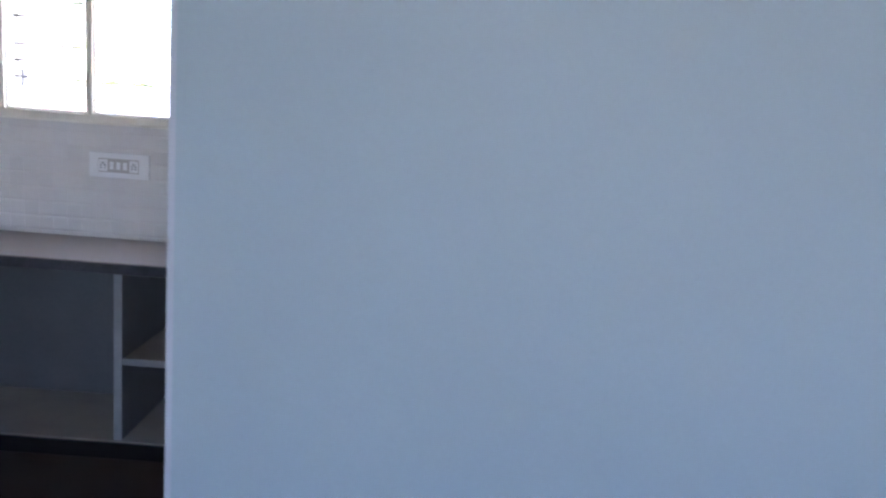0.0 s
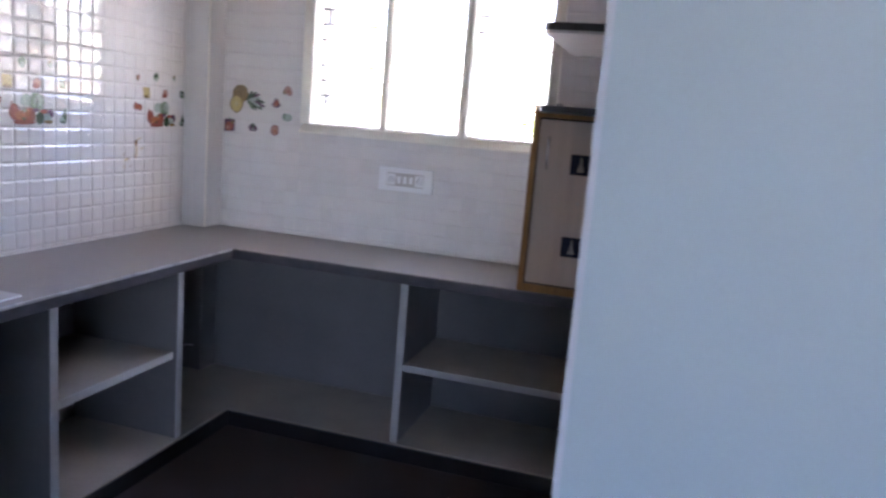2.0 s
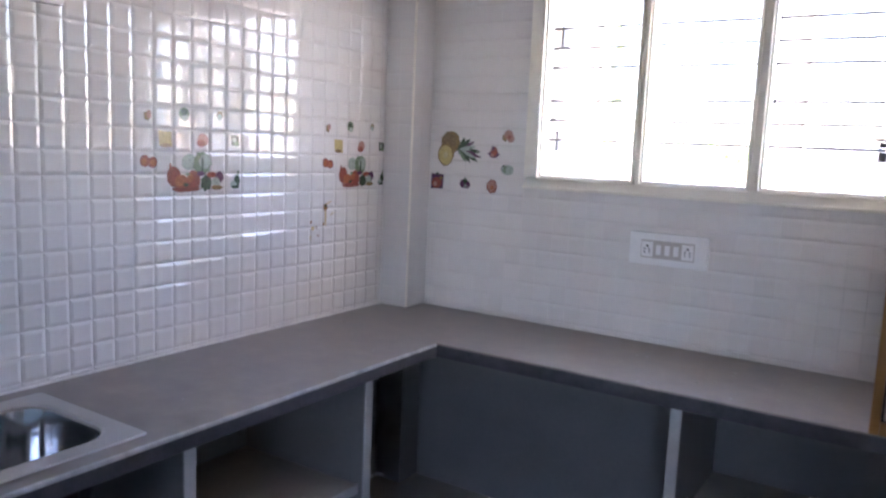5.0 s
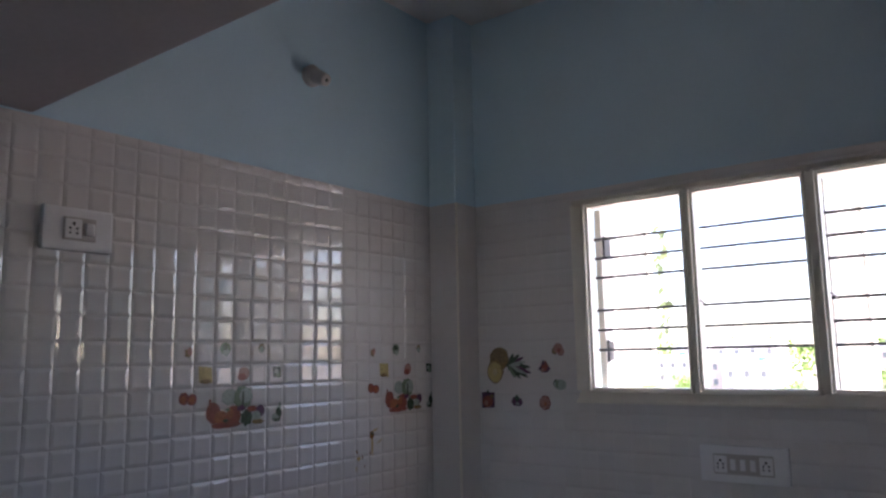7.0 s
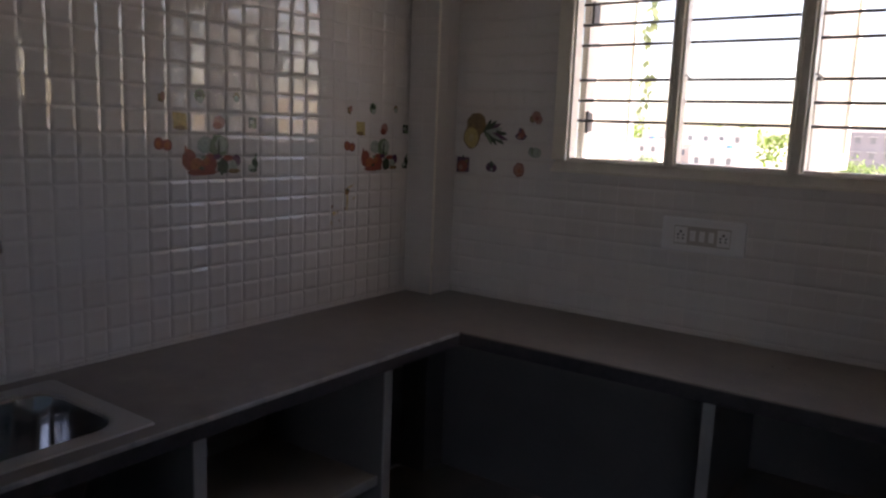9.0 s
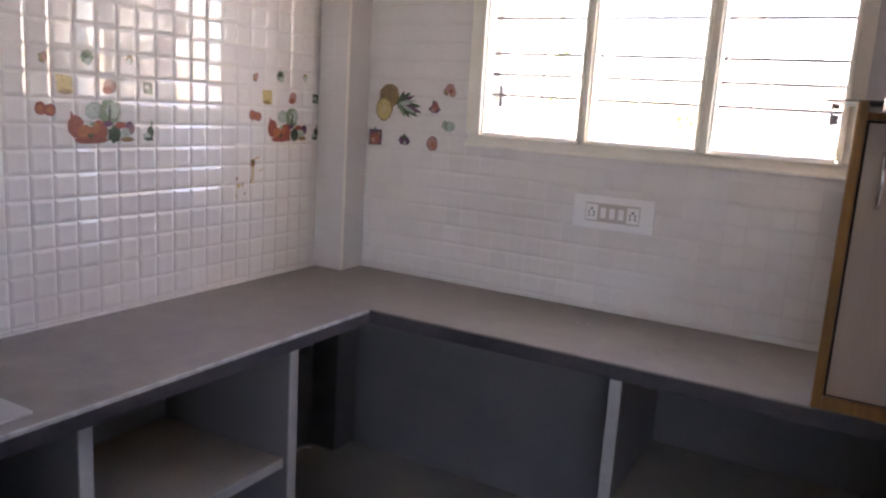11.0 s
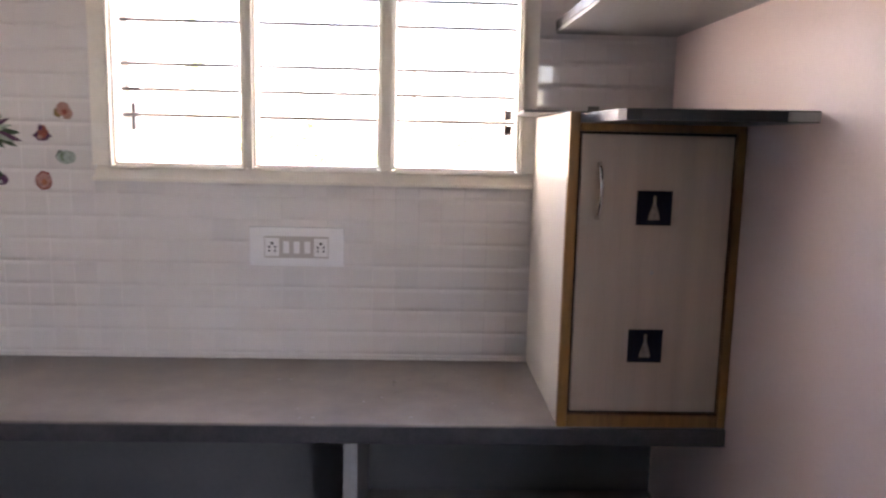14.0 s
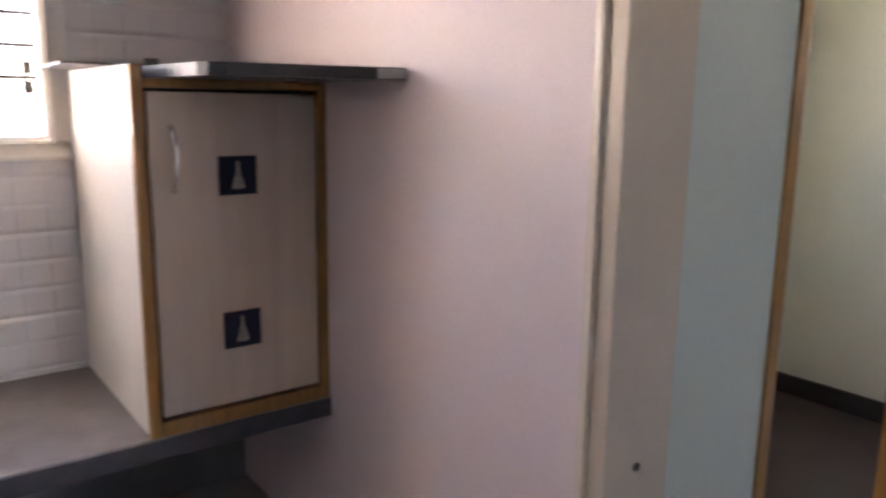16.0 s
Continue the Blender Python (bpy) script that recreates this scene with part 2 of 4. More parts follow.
# ---- structure ----
floor = thing("floor", box(-0.3, 6.5, -7.3, 0.3, -0.12, 0.0), FLOOR, "dark brown polished stone floor", "floor", kind="structure")
ceiling = thing("ceiling", box(-0.3, 6.5, -7.3, 0.3, CEILING, CEILING + 0.12), CEIL, "white painted concrete ceiling", "ceiling", kind="structure")
W0, W1, WZ0, WZ1 = 0.552, 1.750, 1.303, 2.006      # window opening
wall_north = thing("wall_north", boxes((-0.2, W0, 0.008, 0.2, 0, CEILING), (W1, XR + 0.12, 0.008, 0.2, 0, CEILING),
                                       (W0, W1, 0.008, 0.2, 0, WZ0), (W0, W1, 0.008, 0.2, WZ1, CEILING)), BLUE,
                   "sky blue painted wall with white tiles up to the lintel", "wall", kind="structure")
wall_west = thing("wall_west", box(-0.2, -0.008, -7.2, 0.008, 0, CEILING), BLUE,
                  "sky blue painted wall with white tiles above the worktop", "wall", kind="structure")
wall_column = thing("wall_column", box(-0.008, 0.121, -0.122, 0.008, CZ - 0.02, CEILING), BLUE,
                    "boxed corner column, tiled below and blue above", "column", kind="structure")
wall_east = thing("wall_east", box(XR, XR + 0.12, -1.236, 0.008, 0, CEILING), PINK, "plain pale pink painted kitchen wall", "wall", kind="structure")
wall_passage = thing("wall_passage", boxes((2.247, 2.530, -1.256, -1.13, 0, CEILING), (3.40, 6.4, -1.256, -1.13, 0, CEILING),
                                           (2.530, 3.40, -1.256, -1.13, 2.08, CEILING)), PASSAGE,
                     "grey-teal passage wall with a doorway", "wall", kind="structure")
wall_hall = thing("wall_hall", box(2.160, 6.4, -2.314, -2.085, 0, CEILING), HALLBLUE, "plain pale blue painted hall wall", "wall", kind="structure")
part("wall_end", box(2.150, 2.160, -2.312, -2.087, 0, CEILING), PLASTER, wall_hall, "pale plastered wall end")
wall_bedroom_north = thing("wall_bedroom_north", boxes((2.247, 3.1, 0.13, 0.3, 0, CEILING), (3.9, 5.0, 0.13, 0.3, 0, CEILING),
                                                       (3.1, 3.9, 0.13, 0.3, 0, 1.2), (3.1, 3.9, 0.13, 0.3, 2.1, CEILING)), GREEN,
                           "olive cream painted wall of the next room", "wall", kind="structure")
wall_bedroom_east = thing("wall_bedroom_east", box(5.0, 5.15, -1.13, 0.3, 0, CEILING), GREEN, "olive cream painted wall of the next room", "wall", kind="structure")
# small opening is out of view, added to let light into the passage
wall_hall_east = thing("wall_hall_east", boxes((6.4, 6.5, -7.2, -1.86, 0, CEILING), (6.4, 6.5, -1.6, -1.1, 0, CEILING), (6.4, 6.5, -1.86, -1.6, 0, 1.6), (6.4, 6.5, -1.86, -1.6, 2.1, CEILING)), HALLBLUE,
                       "pale blue hall wall with an unseen opening added to light the passage", "wall", kind="structure")
# wide opening is unseen; placed and sized to give the hall's fill light
wall_south = thing("wall_south", boxes((-0.2, 2.75, -7.3, -7.2, 0, CEILING), (4.5, 6.5, -7.3, -7.2, 0, CEILING),
                                       (2.75, 4.5, -7.3, -7.2, 0, 1.2), (2.75, 4.5, -7.3, -7.2, 2.7, CEILING)), HALLBLUE,
                   "pale blue hall wall with an unseen wide opening added for fill light", "wall", kind="structure")
# unseen wall, added to shade the west tiles from the hall's light
wall_kitchen_south = thing("wall_kitchen_south", box(-0.004, 1.08, -2.62, -2.501, 0, CEILING), BLUE, "unseen sky blue wall added to keep hall light off the tiles", "wall", kind="structure")
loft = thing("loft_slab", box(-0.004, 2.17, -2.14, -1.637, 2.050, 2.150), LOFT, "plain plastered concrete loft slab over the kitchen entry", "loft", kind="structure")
under_wall = thing("under_counter_wall", boxes((-0.006, 0.004, -2.5, 0.004, 0, CZ - 0.045), (0.004, XR, 0.0, 0.007, 0, CZ - 0.045), (0.004, 0.121, -0.122, 0.0, 0.05, CZ - 0.045)), UNDER,
                   "grey painted plaster under the worktop", "wall", kind="structure")
part("skirting", box(4.985, 5.0, -1.13, 0.13, 0, 0.10), SKIRT, wall_bedroom_east, "black stone skirting")
part("skirting", box(2.247, 4.985, 0.115, 0.13, 0, 0.10), SKIRT, wall_bedroom_north, "black stone skirting")

# passage door frame of cream enamel
door_1 = base("door_frame_1", (2.19, -1.25, 0), "cream enamelled door frame at the kitchen's side opening", "door frame", kind="structure")


def under(parent, bm):
    """Mesh built in world places, carried by a parent that stands elsewhere."""
    bm.transform(parent.matrix_world.inverted())
    return bm


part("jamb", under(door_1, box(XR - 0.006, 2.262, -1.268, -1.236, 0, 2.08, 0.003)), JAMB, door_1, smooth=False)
part("architrave", under(door_1, box(XR - 0.014, XR + 0.03, -1.2375, -1.222, 0, 2.09, 0.005)), CREAM, door_1)
part("screw_hole", under(door_1, tube([(2.191, -1.270, 0.933), (2.191, -1.2675, 0.933)], 0.006)), PVCDARK, door_1)
door_2 = base("door_frame_2", (2.9, -1.2, 0), "varnished orange teak frame of the next room's doorway", "door frame", kind="structure")
for x0, x1 in ((2.530, 2.562), (3.37, 3.40)):
    part("jamb", under(door_2, box(x0, x1, -1.262, -1.124, 0, 2.08, 0.004)), TEAK, door_2)
part("head", under(door_2, box(2.530, 3.40, -1.262, -1.124, 2.08, 2.13, 0.004)), TEAK, door_2)

# ---- worktop and what carries it ----
SINK = (0.06, 0.452, -2.07, -1.529)
xs, ys = (0.0, 0.10, 0.43, 0.517, XR), (-2.50, -2.037, -1.563, -0.499, 0.0)
worktop = thing("worktop", plate(xs, ys, lambda i, j: (i == 3 and j == 3) or (i < 3 and not (i == 1 and j == 1)), CZ - 0.045, CZ), COUNTER,
                "dusty grey-brown granite worktop, L-shaped, with a dark edge", "worktop")
part("front_edge", boxes((0.5165, 0.520, -2.497, -0.502, CZ - 0.043, CZ - 0.004), (0.520, XR, -0.502, -0.4985, CZ - 0.043, CZ - 0.004)), ROUGHEDGE, worktop, "dark sawn granite front edge")
# thin strip that paints the highlight along the left run's edge
part("worn_edge", box(0.5135, 0.5225, -2.497, -0.503, CZ - 0.010, CZ + 0.0008, 0.0035), GLINT, worktop, "pale arris strip with the window's highlight in its colour")
platform = thing("base_platform", plate((0.004, 0.508, XR), (-2.50, -0.478, 0.0), lambda i, j: i == 0 or j == 1, 0.0, 0.072, 0.003), SHELFTOP,
                 "low dusty concrete platform under the worktop", "platform")
part("skirting", boxes((0.508, 0.516, -2.5, -0.486, 0, 0.066), (0.508, XR, -0.486, -0.478, 0, 0.066)), SKIRT, platform, "black stone skirting")


def partition(axis, place, front):
    """An upright stone slab under the worktop with a whitewashed front edge."""
    h0, h1 = 0.072, CZ - 0.045
    if axis == "y":
        p = base("partition", (front / 2, place, h0), "grey painted stone upright under the worktop", "partition", "worktop partitions")
        part("slab", under(p, box(0.004, front - 0.006, place - 0.014, place + 0.014, h0, h1)), UNDER, p)
        part("front_edge", under(p, box(front - 0.006, front, place - 0.016, place + 0.016, h0, h1, 0.002)), EDGE, p, "whitewashed rough front edge")
    else:
        p = base("partition", (place, front / 2, h0), "grey painted stone upright under the worktop", "partition", "worktop partitions")
        part("slab", under(p, box(place - 0.014, place + 0.014, front + 0.006, 0.0, h0, h1)), UNDER, p)
        part("front_edge", under(p, box(place - 0.016, place + 0.016, front, front + 0.006, h0, h1, 0.002)), EDGE, p, "whitewashed rough front edge")
    return p


p1 = partition("y", -0.820, 0.499)
p0 = partition("y", -1.455, 0.499)
partition("y", -2.25, 0.499)
p2 = partition("x", 1.288, -0.469)
part("tie_wire", under(p1, tube([(0.497, -0.81, 0.445), (0.502, -0.78, 0.452), (0.51, -0.752, 0.44)], 0.0018, 6)), EDGE, p1, "bent stub of tie wire")
shelf_a = base("stone_shelf", (0.25, -1.14, 0.43), "dusty stone shelf set between two uprights", "shelf", "under-worktop shelves")
part("board", under(shelf_a, box(0.004, 0.472, -1.441, -0.834, 0.403, 0.428, 0.002)), SHELFTOP, shelf_a)
part("front_edge", under(shelf_a, box(0.472, 0.478, -1.441, -0.834, 0.401, 0.430, 0.002)), EDGE, shelf_a, "whitewashed front edge")
shelf_b = base("stone_shelf", (1.7, -0.22, 0.39), "dusty stone shelf set between two uprights", "shelf", "under-worktop shelves")
part("board", under(shelf_b, box(1.302, XR, -0.452, 0.0, 0.384, 0.408, 0.002)), SHELFTOP, shelf_b)
part("front_edge", under(shelf_b, box(1.302, XR, -0.458, -0.452, 0.382, 0.410, 0.002)), EDGE, shelf_b, "whitewashed front edge")

# ---- window ----
window = base("window_1", (1.15, 0.05, WZ0), "cream painted three-light window with iron bars and leaves swung open", "window", kind="structure")
PANES = ((0.604, 0.950), (0.982, 1.322), (1.360, 1.704))
PZ0, PZ1 = 1.340, 1.984
for b in ((W0, W1, -0.014, 0.07, WZ0, PZ0 - 0.004), (W0, W1, -0.014, 0.07, PZ1 + 0.004, WZ1), (W0, 0.600, -0.014, 0.07, PZ0 - 0.004, PZ1 + 0.004),
          (1.708, W1, -0.014, 0.07, PZ0 - 0.004, PZ1 + 0.004), (0.954, 0.978, -0.002, 0.07, PZ0 - 0.004, PZ1 + 0.004),
          (1.326, 1.356, -0.002, 0.07, PZ0 - 0.004, PZ1 + 0.004)):
    bm = box(*b, 0.005 if b[2] > -0.01 else 0)
    if b[2] < -0.01:                                     # outer members slope in towards the lights
        for v in bm.verts:
            inner = 0.6 < v.co.x < 1.68 if b[1] - b[0] < 0.1 else 1.33 < v.co.z < 1.99
            if v.co.y < 0 and (inner or 0.59 < v.co.x < 1.72 and b[1] - b[0] < 0.1):
                v.co.y = 0.014
    part("window_frame", under(window, bm), WINCREAM, window)
for x0, x1 in PANES:
    for b in ((x0 - 0.004, x0 + 0.006, 0.004, 0.05, PZ0, PZ1), (x1 - 0.006, x1 + 0.004, 0.004, 0.05, PZ0, PZ1),
              (x0 + 0.006, x1 - 0.006, 0.004, 0.05, PZ0 - 0.004, PZ0 + 0.006), (x0 + 0.006, x1 - 0.006, 0.004, 0.05, PZ1 - 0.006, PZ1 + 0.004)):
        part("rebate", under(window, box(*b, 0.002)), WINCREAM, window)
    for b in ((x0 - 0.010, x0 - 0.003, -0.009, 0.012, PZ0 - 0.010, PZ1 + 0.010), (x1 + 0.003, x1 + 0.010, -0.009, 0.012, PZ0 - 0.010, PZ1 + 0.010),
              (x0 - 0.003, x1 + 0.003, -0.009, 0.012, PZ0 - 0.010, PZ0 - 0.003), (x0 - 0.003, x1 + 0.003, -0.009, 0.012, PZ1 + 0.003, PZ1 + 0.010)):
        part("bead", under(window, box(*b, 0.002)), WINCREAM, window)
    for z in (1.868, 1.799, 1.730, 1.613, 1.544, 1.474):
        part("bar", under(window, tube([(x0 - 0.004, 0.062, z), (x1 + 0.004, 0.062, z)], 0.0050, 8)), IRON, window, smooth=True)
part("window_sill", under(window, box(W0 - 0.004, W1 + 0.002, -0.018, -0.004, WZ0 - 0.009, WZ0 + 0.002, 0.004)), WINCREAM, window, "rough cream mortar edge")


def leaf_frame(hinge_x, width, turn, stile, hinges):
    """A casement leaf with frosted glass, swung outwards; its parts hang on the window."""
    m = pose(hinge_x, 0.075, 0) @ pose(0, 0, 0, 0, 0, turn)
    z0, z1 = PZ0 + 0.004, PZ1 - 0.004
    for n, b, ma in (("leaf_stile", (0, stile, 0, 0.025, z0, z1), WINCREAM), ("leaf_stile", (width - 0.03, width, 0, 0.025, z0, z1), WINCREAM),
                     ("leaf_rail", (stile, width - 0.03, 0, 0.025, z0, z0 + 0.05), WINCREAM), ("leaf_rail", (stile, width - 0.03, 0, 0.025, z1 - 0.05, z1), WINCREAM),
                     ("pane", (stile, width - 0.03, 0.009, 0.014, z0 + 0.05, z1 - 0.05), FROST)):
        bm = box(*b, 0.002 if n != "pane" else 0)
        bm.transform(m)
        part(n, under(window, bm), ma, window, "dusty frosted glass pane" if n == "pane" else "")
    for z in hinges:
        bm = box(0.012, 0.052, -0.004, 0.0, z - 0.034, z + 0.034, 0.001)
        tube([(0.012, -0.004, z - 0.038), (0.012, -0.004, z + 0.038)], 0.005, 8, bm)
        bm.transform(m)
        part("hinge", under(window, bm), IRON, window, "dark iron butt hinge")


leaf_frame(0.624, 0.335, 81, 0.072, (1.470, 1.843))
leaf_frame(1.366, 0.335, 80, 0.045, ())
for x, z in ((0.980, 1.62), (1.357, 1.62), (0.940, 1.61)):
    part("latch", under(window, tube([(x, 0.03, z), (x + 0.014, 0.014, z + 0.004), (x + 0.03, 0.01, z - 0.008), (x + 0.026, 0.016, z - 0.016)], 0.003, 6)), STEEL, window, "small hook latch")

for z in (1.453, 1.495):
    bm = box(1.668, 1.690, 0.046, 0.052, z - 0.014, z + 0.014, 0.001)
    tube([(1.671, 0.045, z - 0.016), (1.671, 0.045, z + 0.016)], 0.004, 8, bm)
    part("hinge", under(window, bm), IRON, window, "dark iron butt hinge")

# ---- wall switches ----
def switch_plate(name, m, width, height, inner, modules, label):
    """A white plate; modules: rows of (kind, x0, x1) across the grey insert."""
    s = tagged(new(name), label, "switchboard")
    s.matrix_world = m
    w, h = width / 2, height / 2
    part("plate", box(-w, w, -0.022, 0.0, -h, h, 0.007), PVC, s)
    iw, ih = inner
    part("insert", box(-iw, iw, -0.026, -0.021, -ih, ih, 0.002), PVCGREY, s, "beige-grey insert")
    for kind, x0, x1 in modules:
        if kind == "switch":
            part("rocker", box(x0, x1, -0.033, -0.025, -ih * 0.55, ih * 0.55, 0.0025), PVC, s, "white rocker switch")
        else:
            o = part("socket", box(x0, x1, -0.0285, -0.0255, -ih * 0.85, ih * 0.85, 0.0025), PVC, s, "white five-pin socket")
            c = (x0 + x1) / 2
            r = (x1 - x0) * 0.28
            for dx, dz, q in ((0, 1.0, 0.0042), (-0.75, 0.05, 0.0032), (0.75, 0.05, 0.0032), (-0.75, -0.95, 0.003), (0.75, -0.95, 0.003)):
                part("pin_hole", tube([(c + dx * r, -0.0262, dz * r), (c + dx * r, -0.0290, dz * r)], q, 8), PVCDARK, o)
    return s


switch_plate("switchboard", pose(1.099, 0.001, 1.1225), 0.26, 0.109, (0.088, 0.030),
             (("socket", -0.085, -0.047), ("switch", -0.036, -0.020), ("switch", -0.007, 0.009), ("switch", 0.022, 0.038), ("socket", 0.048, 0.086)),
             "white switchboard with two sockets and three switches on white tiles")
switch_plate("switchboard", pose(-0.001, -1.521, 1.779, 0, 0, 90), 0.172, 0.106, (0.040, 0.028),
             (("socket", -0.037, 0.004), ("switch", 0.012, 0.034)), "white switchboard with one socket and a switch on white tiles")

# bulb holder on the blue wall
holder = base("bulb_holder", (0.0, -0.755, 2.398), "grey-white angled bulb holder, empty, on the blue wall", "bulb holder")
part("rose", under(holder, tube([(-0.009, -0.755, 2.398), (0.012, -0.755, 2.398), (0.016, -0.755, 2.398)], [0.036, 0.036, 0.03], 20)), PVCGREY, holder, smooth=False)
part("socket_cup", under(holder, tube([(0.012, -0.755, 2.397), (0.035, -0.755, 2.385), (0.07, -0.755, 2.367), (0.072, -0.755, 2.366)], [0.026, 0.025, 0.02, 0.016], 18)), PVCGREY, holder)
part("cup_mouth", under(holder, tube([(0.0715, -0.755, 2.3665), (0.0735, -0.755, 2.3655)], 0.006, 12)), PVCDARK, holder)

# ---- corner shelves of granite over the worktop ----
low_slab = thing("granite_shelf", prism([(1.794, -0.001), (1.794, -0.60), (1.797, -0.690), (1.806, -0.716), (1.83, -0.730), (2.127, -0.785), (2.127, -0.001)], 1.468, 1.489, 0.003), GRANITE,
                 "black granite shelf with a rounded corner on the cabinet", "shelf")
part("chipped_end", prism([(2.075, -0.7785), (2.127, -0.7875), (2.127, -0.775), (2.075, -0.766)], 1.470, 1.487, 0.001), EDGE, low_slab, "white mortar smear at the wall end")
sheet = thing("thin_sheet", prism([(1.667, -0.36), (1.69, -0.02), (1.80, -0.02), (1.86, -0.36)], 1.4915, 1.496), IRON,
              "thin dark sheet lying on the cabinet top", "sheet")
thing("stone_chip", prism([(1.804, -0.400), (1.828, -0.404), (1.832, -0.386), (1.808, -0.382)], 1.4892, 1.505, 0.002), UNDER, "small grey stone chip lying on the granite shelf", "stone chip")
high_slab = thing("granite_shelf", prism([(1.795, 0.0), (1.80, -0.77), (1.82, -0.797), (2.127, -0.81), (2.127, 0.0)], 1.724, 1.748, 0.003), GRANITE,
                  "black granite wall shelf with whitewashed underside", "shelf")
part("underside", prism([(1.797, 0.0), (1.802, -0.768), (1.822, -0.793), (2.127, -0.806), (2.127, 0.0)], 1.715, 1.7245, 0.002), EDGE, high_slab, "blotchy whitewashed underside")

# ---- cabinet ----
cab = base("wall_cabinet", (1.93, -0.25, CZ), "cream cabinet with a teak-edged beige wood-laminate door, on the worktop", "cabinet")
X0, X1, Y0, Z0, Z1 = 1.748, 2.118, -0.498, CZ + 0.001, 1.467
for n, b in (("side_panel", (X0, X0 + 0.018, Y0 + 0.012, -0.001, Z0, 1.490)), ("side_panel", (X1 - 0.018, X1, Y0 + 0.012, -0.001, Z0, Z1)),
             ("top_panel", (X0 + 0.018, X1 - 0.018, Y0 + 0.012, -0.001, Z1 - 0.018, Z1)), ("bottom_panel", (X0 + 0.018, X1 - 0.018, Y0 + 0.012, -0.001, Z0, Z0 + 0.018)),
             ("back_panel", (X0 + 0.018, X1 - 0.018, -0.012, -0.001, Z0 + 0.018, Z1 - 0.018))):
    part(n, under(cab, box(*b, 0.0015)), SIDE, cab)
for b in ((X0 - 0.002, X0 + 0.020, Y0 - 0.006, Y0 + 0.012, Z0, 1.490), (X1 - 0.013, X1 + 0.006, Y0 - 0.006, Y0 + 0.012, Z0, Z1),
          (X0 + 0.020, X1 - 0.013, Y0 - 0.006, Y0 + 0.012, Z0, Z0 + 0.030), (X0 + 0.020, X1 - 0.013, Y0 - 0.006, Y0 + 0.012, Z1 - 0.017, Z1)):
    part("teak_edging", under(cab, box(*b, 0.004)), TEAK, cab, "varnished orange teak edging")
# near-black sheet that paints the shade in the gap around the door
part("gap_liner", under(cab, box(X0 + 0.018, X1 - 0.012, Y0 + 0.009, Y0 + 0.0115, Z0 + 0.02, Z1 - 0.015)), GAP, cab)
door = part("door", under(cab, box(X0 + 0.026, X1 - 0.019, Y0 - 0.002, Y0 + 0.009, Z0 + 0.036, Z1 - 0.023, 0.0015)), LAMIN, cab, "beige wood-laminate door")
yd = Y0 - 0.002
h = [(1.812 + 0.002 * math.sin(math.pi * k / 10), yd - 0.004 - 0.022 * math.sin(math.pi * k / 10) ** 0.6, 1.382 - 0.0115 * k) for k in range(11)]
bm = tube(h, [0.006, 0.0045, 0.0045, 0.0045, 0.0045, 0.0045, 0.0045, 0.0045, 0.0045, 0.0045, 0.006], 10)
part("handle", under(cab, bm), CHROME, door, "chrome bow handle", smooth=True)
for cx, cz in ((1.935, 1.290), (1.933, 0.987)):
    part("print", under(cab, box(cx - 0.038, cx + 0.038, yd - 0.0012, yd, cz - 0.037, cz + 0.037)), BLACKP, door, "black square print with an ivory vase shape")
    bm = bmesh.new()
    prof = [(-0.030, 0.016), (-0.026, 0.018), (-0.012, 0.014), (0.0, 0.009), (0.010, 0.005), (0.022, 0.004), (0.024, 0.006), (0.032, 0.003)]
    left = [bm.verts.new((cx - 0.7 * w, yd - 0.0018, cz + 0.85 * z)) for z, w in prof]
    right = [bm.verts.new((cx + 0.7 * w, yd - 0.0018, cz + 0.85 * z)) for z, w in prof]
    for k in range(len(prof) - 1):
        bm.faces.new((left[k], right[k], right[k + 1], left[k + 1]))
    part("vase_print", under(cab, bm), WHITEP, door)
part("lock_hole", under(cab, tube([(1.938, yd - 0.001, 1.15), (1.938, yd, 1.15)], 0.005, 12)), PVCGREY, door)

# ---- sink, tap, drain ----
sx, sy, sw, sd = 0.266, -1.813, 0.412, 0.546
sink = base("kitchen_sink", (sx, sy, CZ), "stainless steel sink let into the granite worktop", "sink")
rim = lofted([rounded(sx, sy, sw, sd, 0.012, CZ + 0.0005), rounded(sx, sy, sw - 0.004, sd - 0.004, 0.012, CZ + 0.004),
              rounded(sx, sy, sw - 0.088, sd - 0.076, 0.075, CZ + 0.005), rounded(sx, sy, sw - 0.096, sd - 0.084, 0.078, CZ + 0.001)], close=False)
part("rim", under(sink, rim), DULLSTEEL, sink, "dull dusty steel rim")
bm = lofted([rounded(sx, sy, sw - 0.096, sd - 0.084, 0.078, CZ + 0.001), rounded(sx, sy, sw - 0.10, sd - 0.088, 0.08, CZ - 0.008),
             rounded(sx, sy, sw - 0.112, sd - 0.10, 0.083, CZ - 0.07), rounded(sx, sy, sw - 0.125, sd - 0.115, 0.085, CZ - 0.135),
             rounded(sx, sy, sw - 0.15, sd - 0.15, 0.08, CZ - 0.172), rounded(sx, sy, sw - 0.22, sd - 0.24, 0.06, CZ - 0.19)])
bowl = part("bowl", under(sink, bm), STEEL, sink, "polished steel bowl", smooth=True)
mod = bowl.modifiers.new("thickness", "SOLIDIFY")
mod.thickness = 0.002
part("drain_ring", under(sink, tube([(sx, sy, CZ - 0.190), (sx, sy, CZ - 0.184)], 0.04, 24)), CHROME, sink)
drain = base("drain_pipe", (sx, sy + 0.03, 0.072), "white plastic drain pipe under the sink", "pipe")
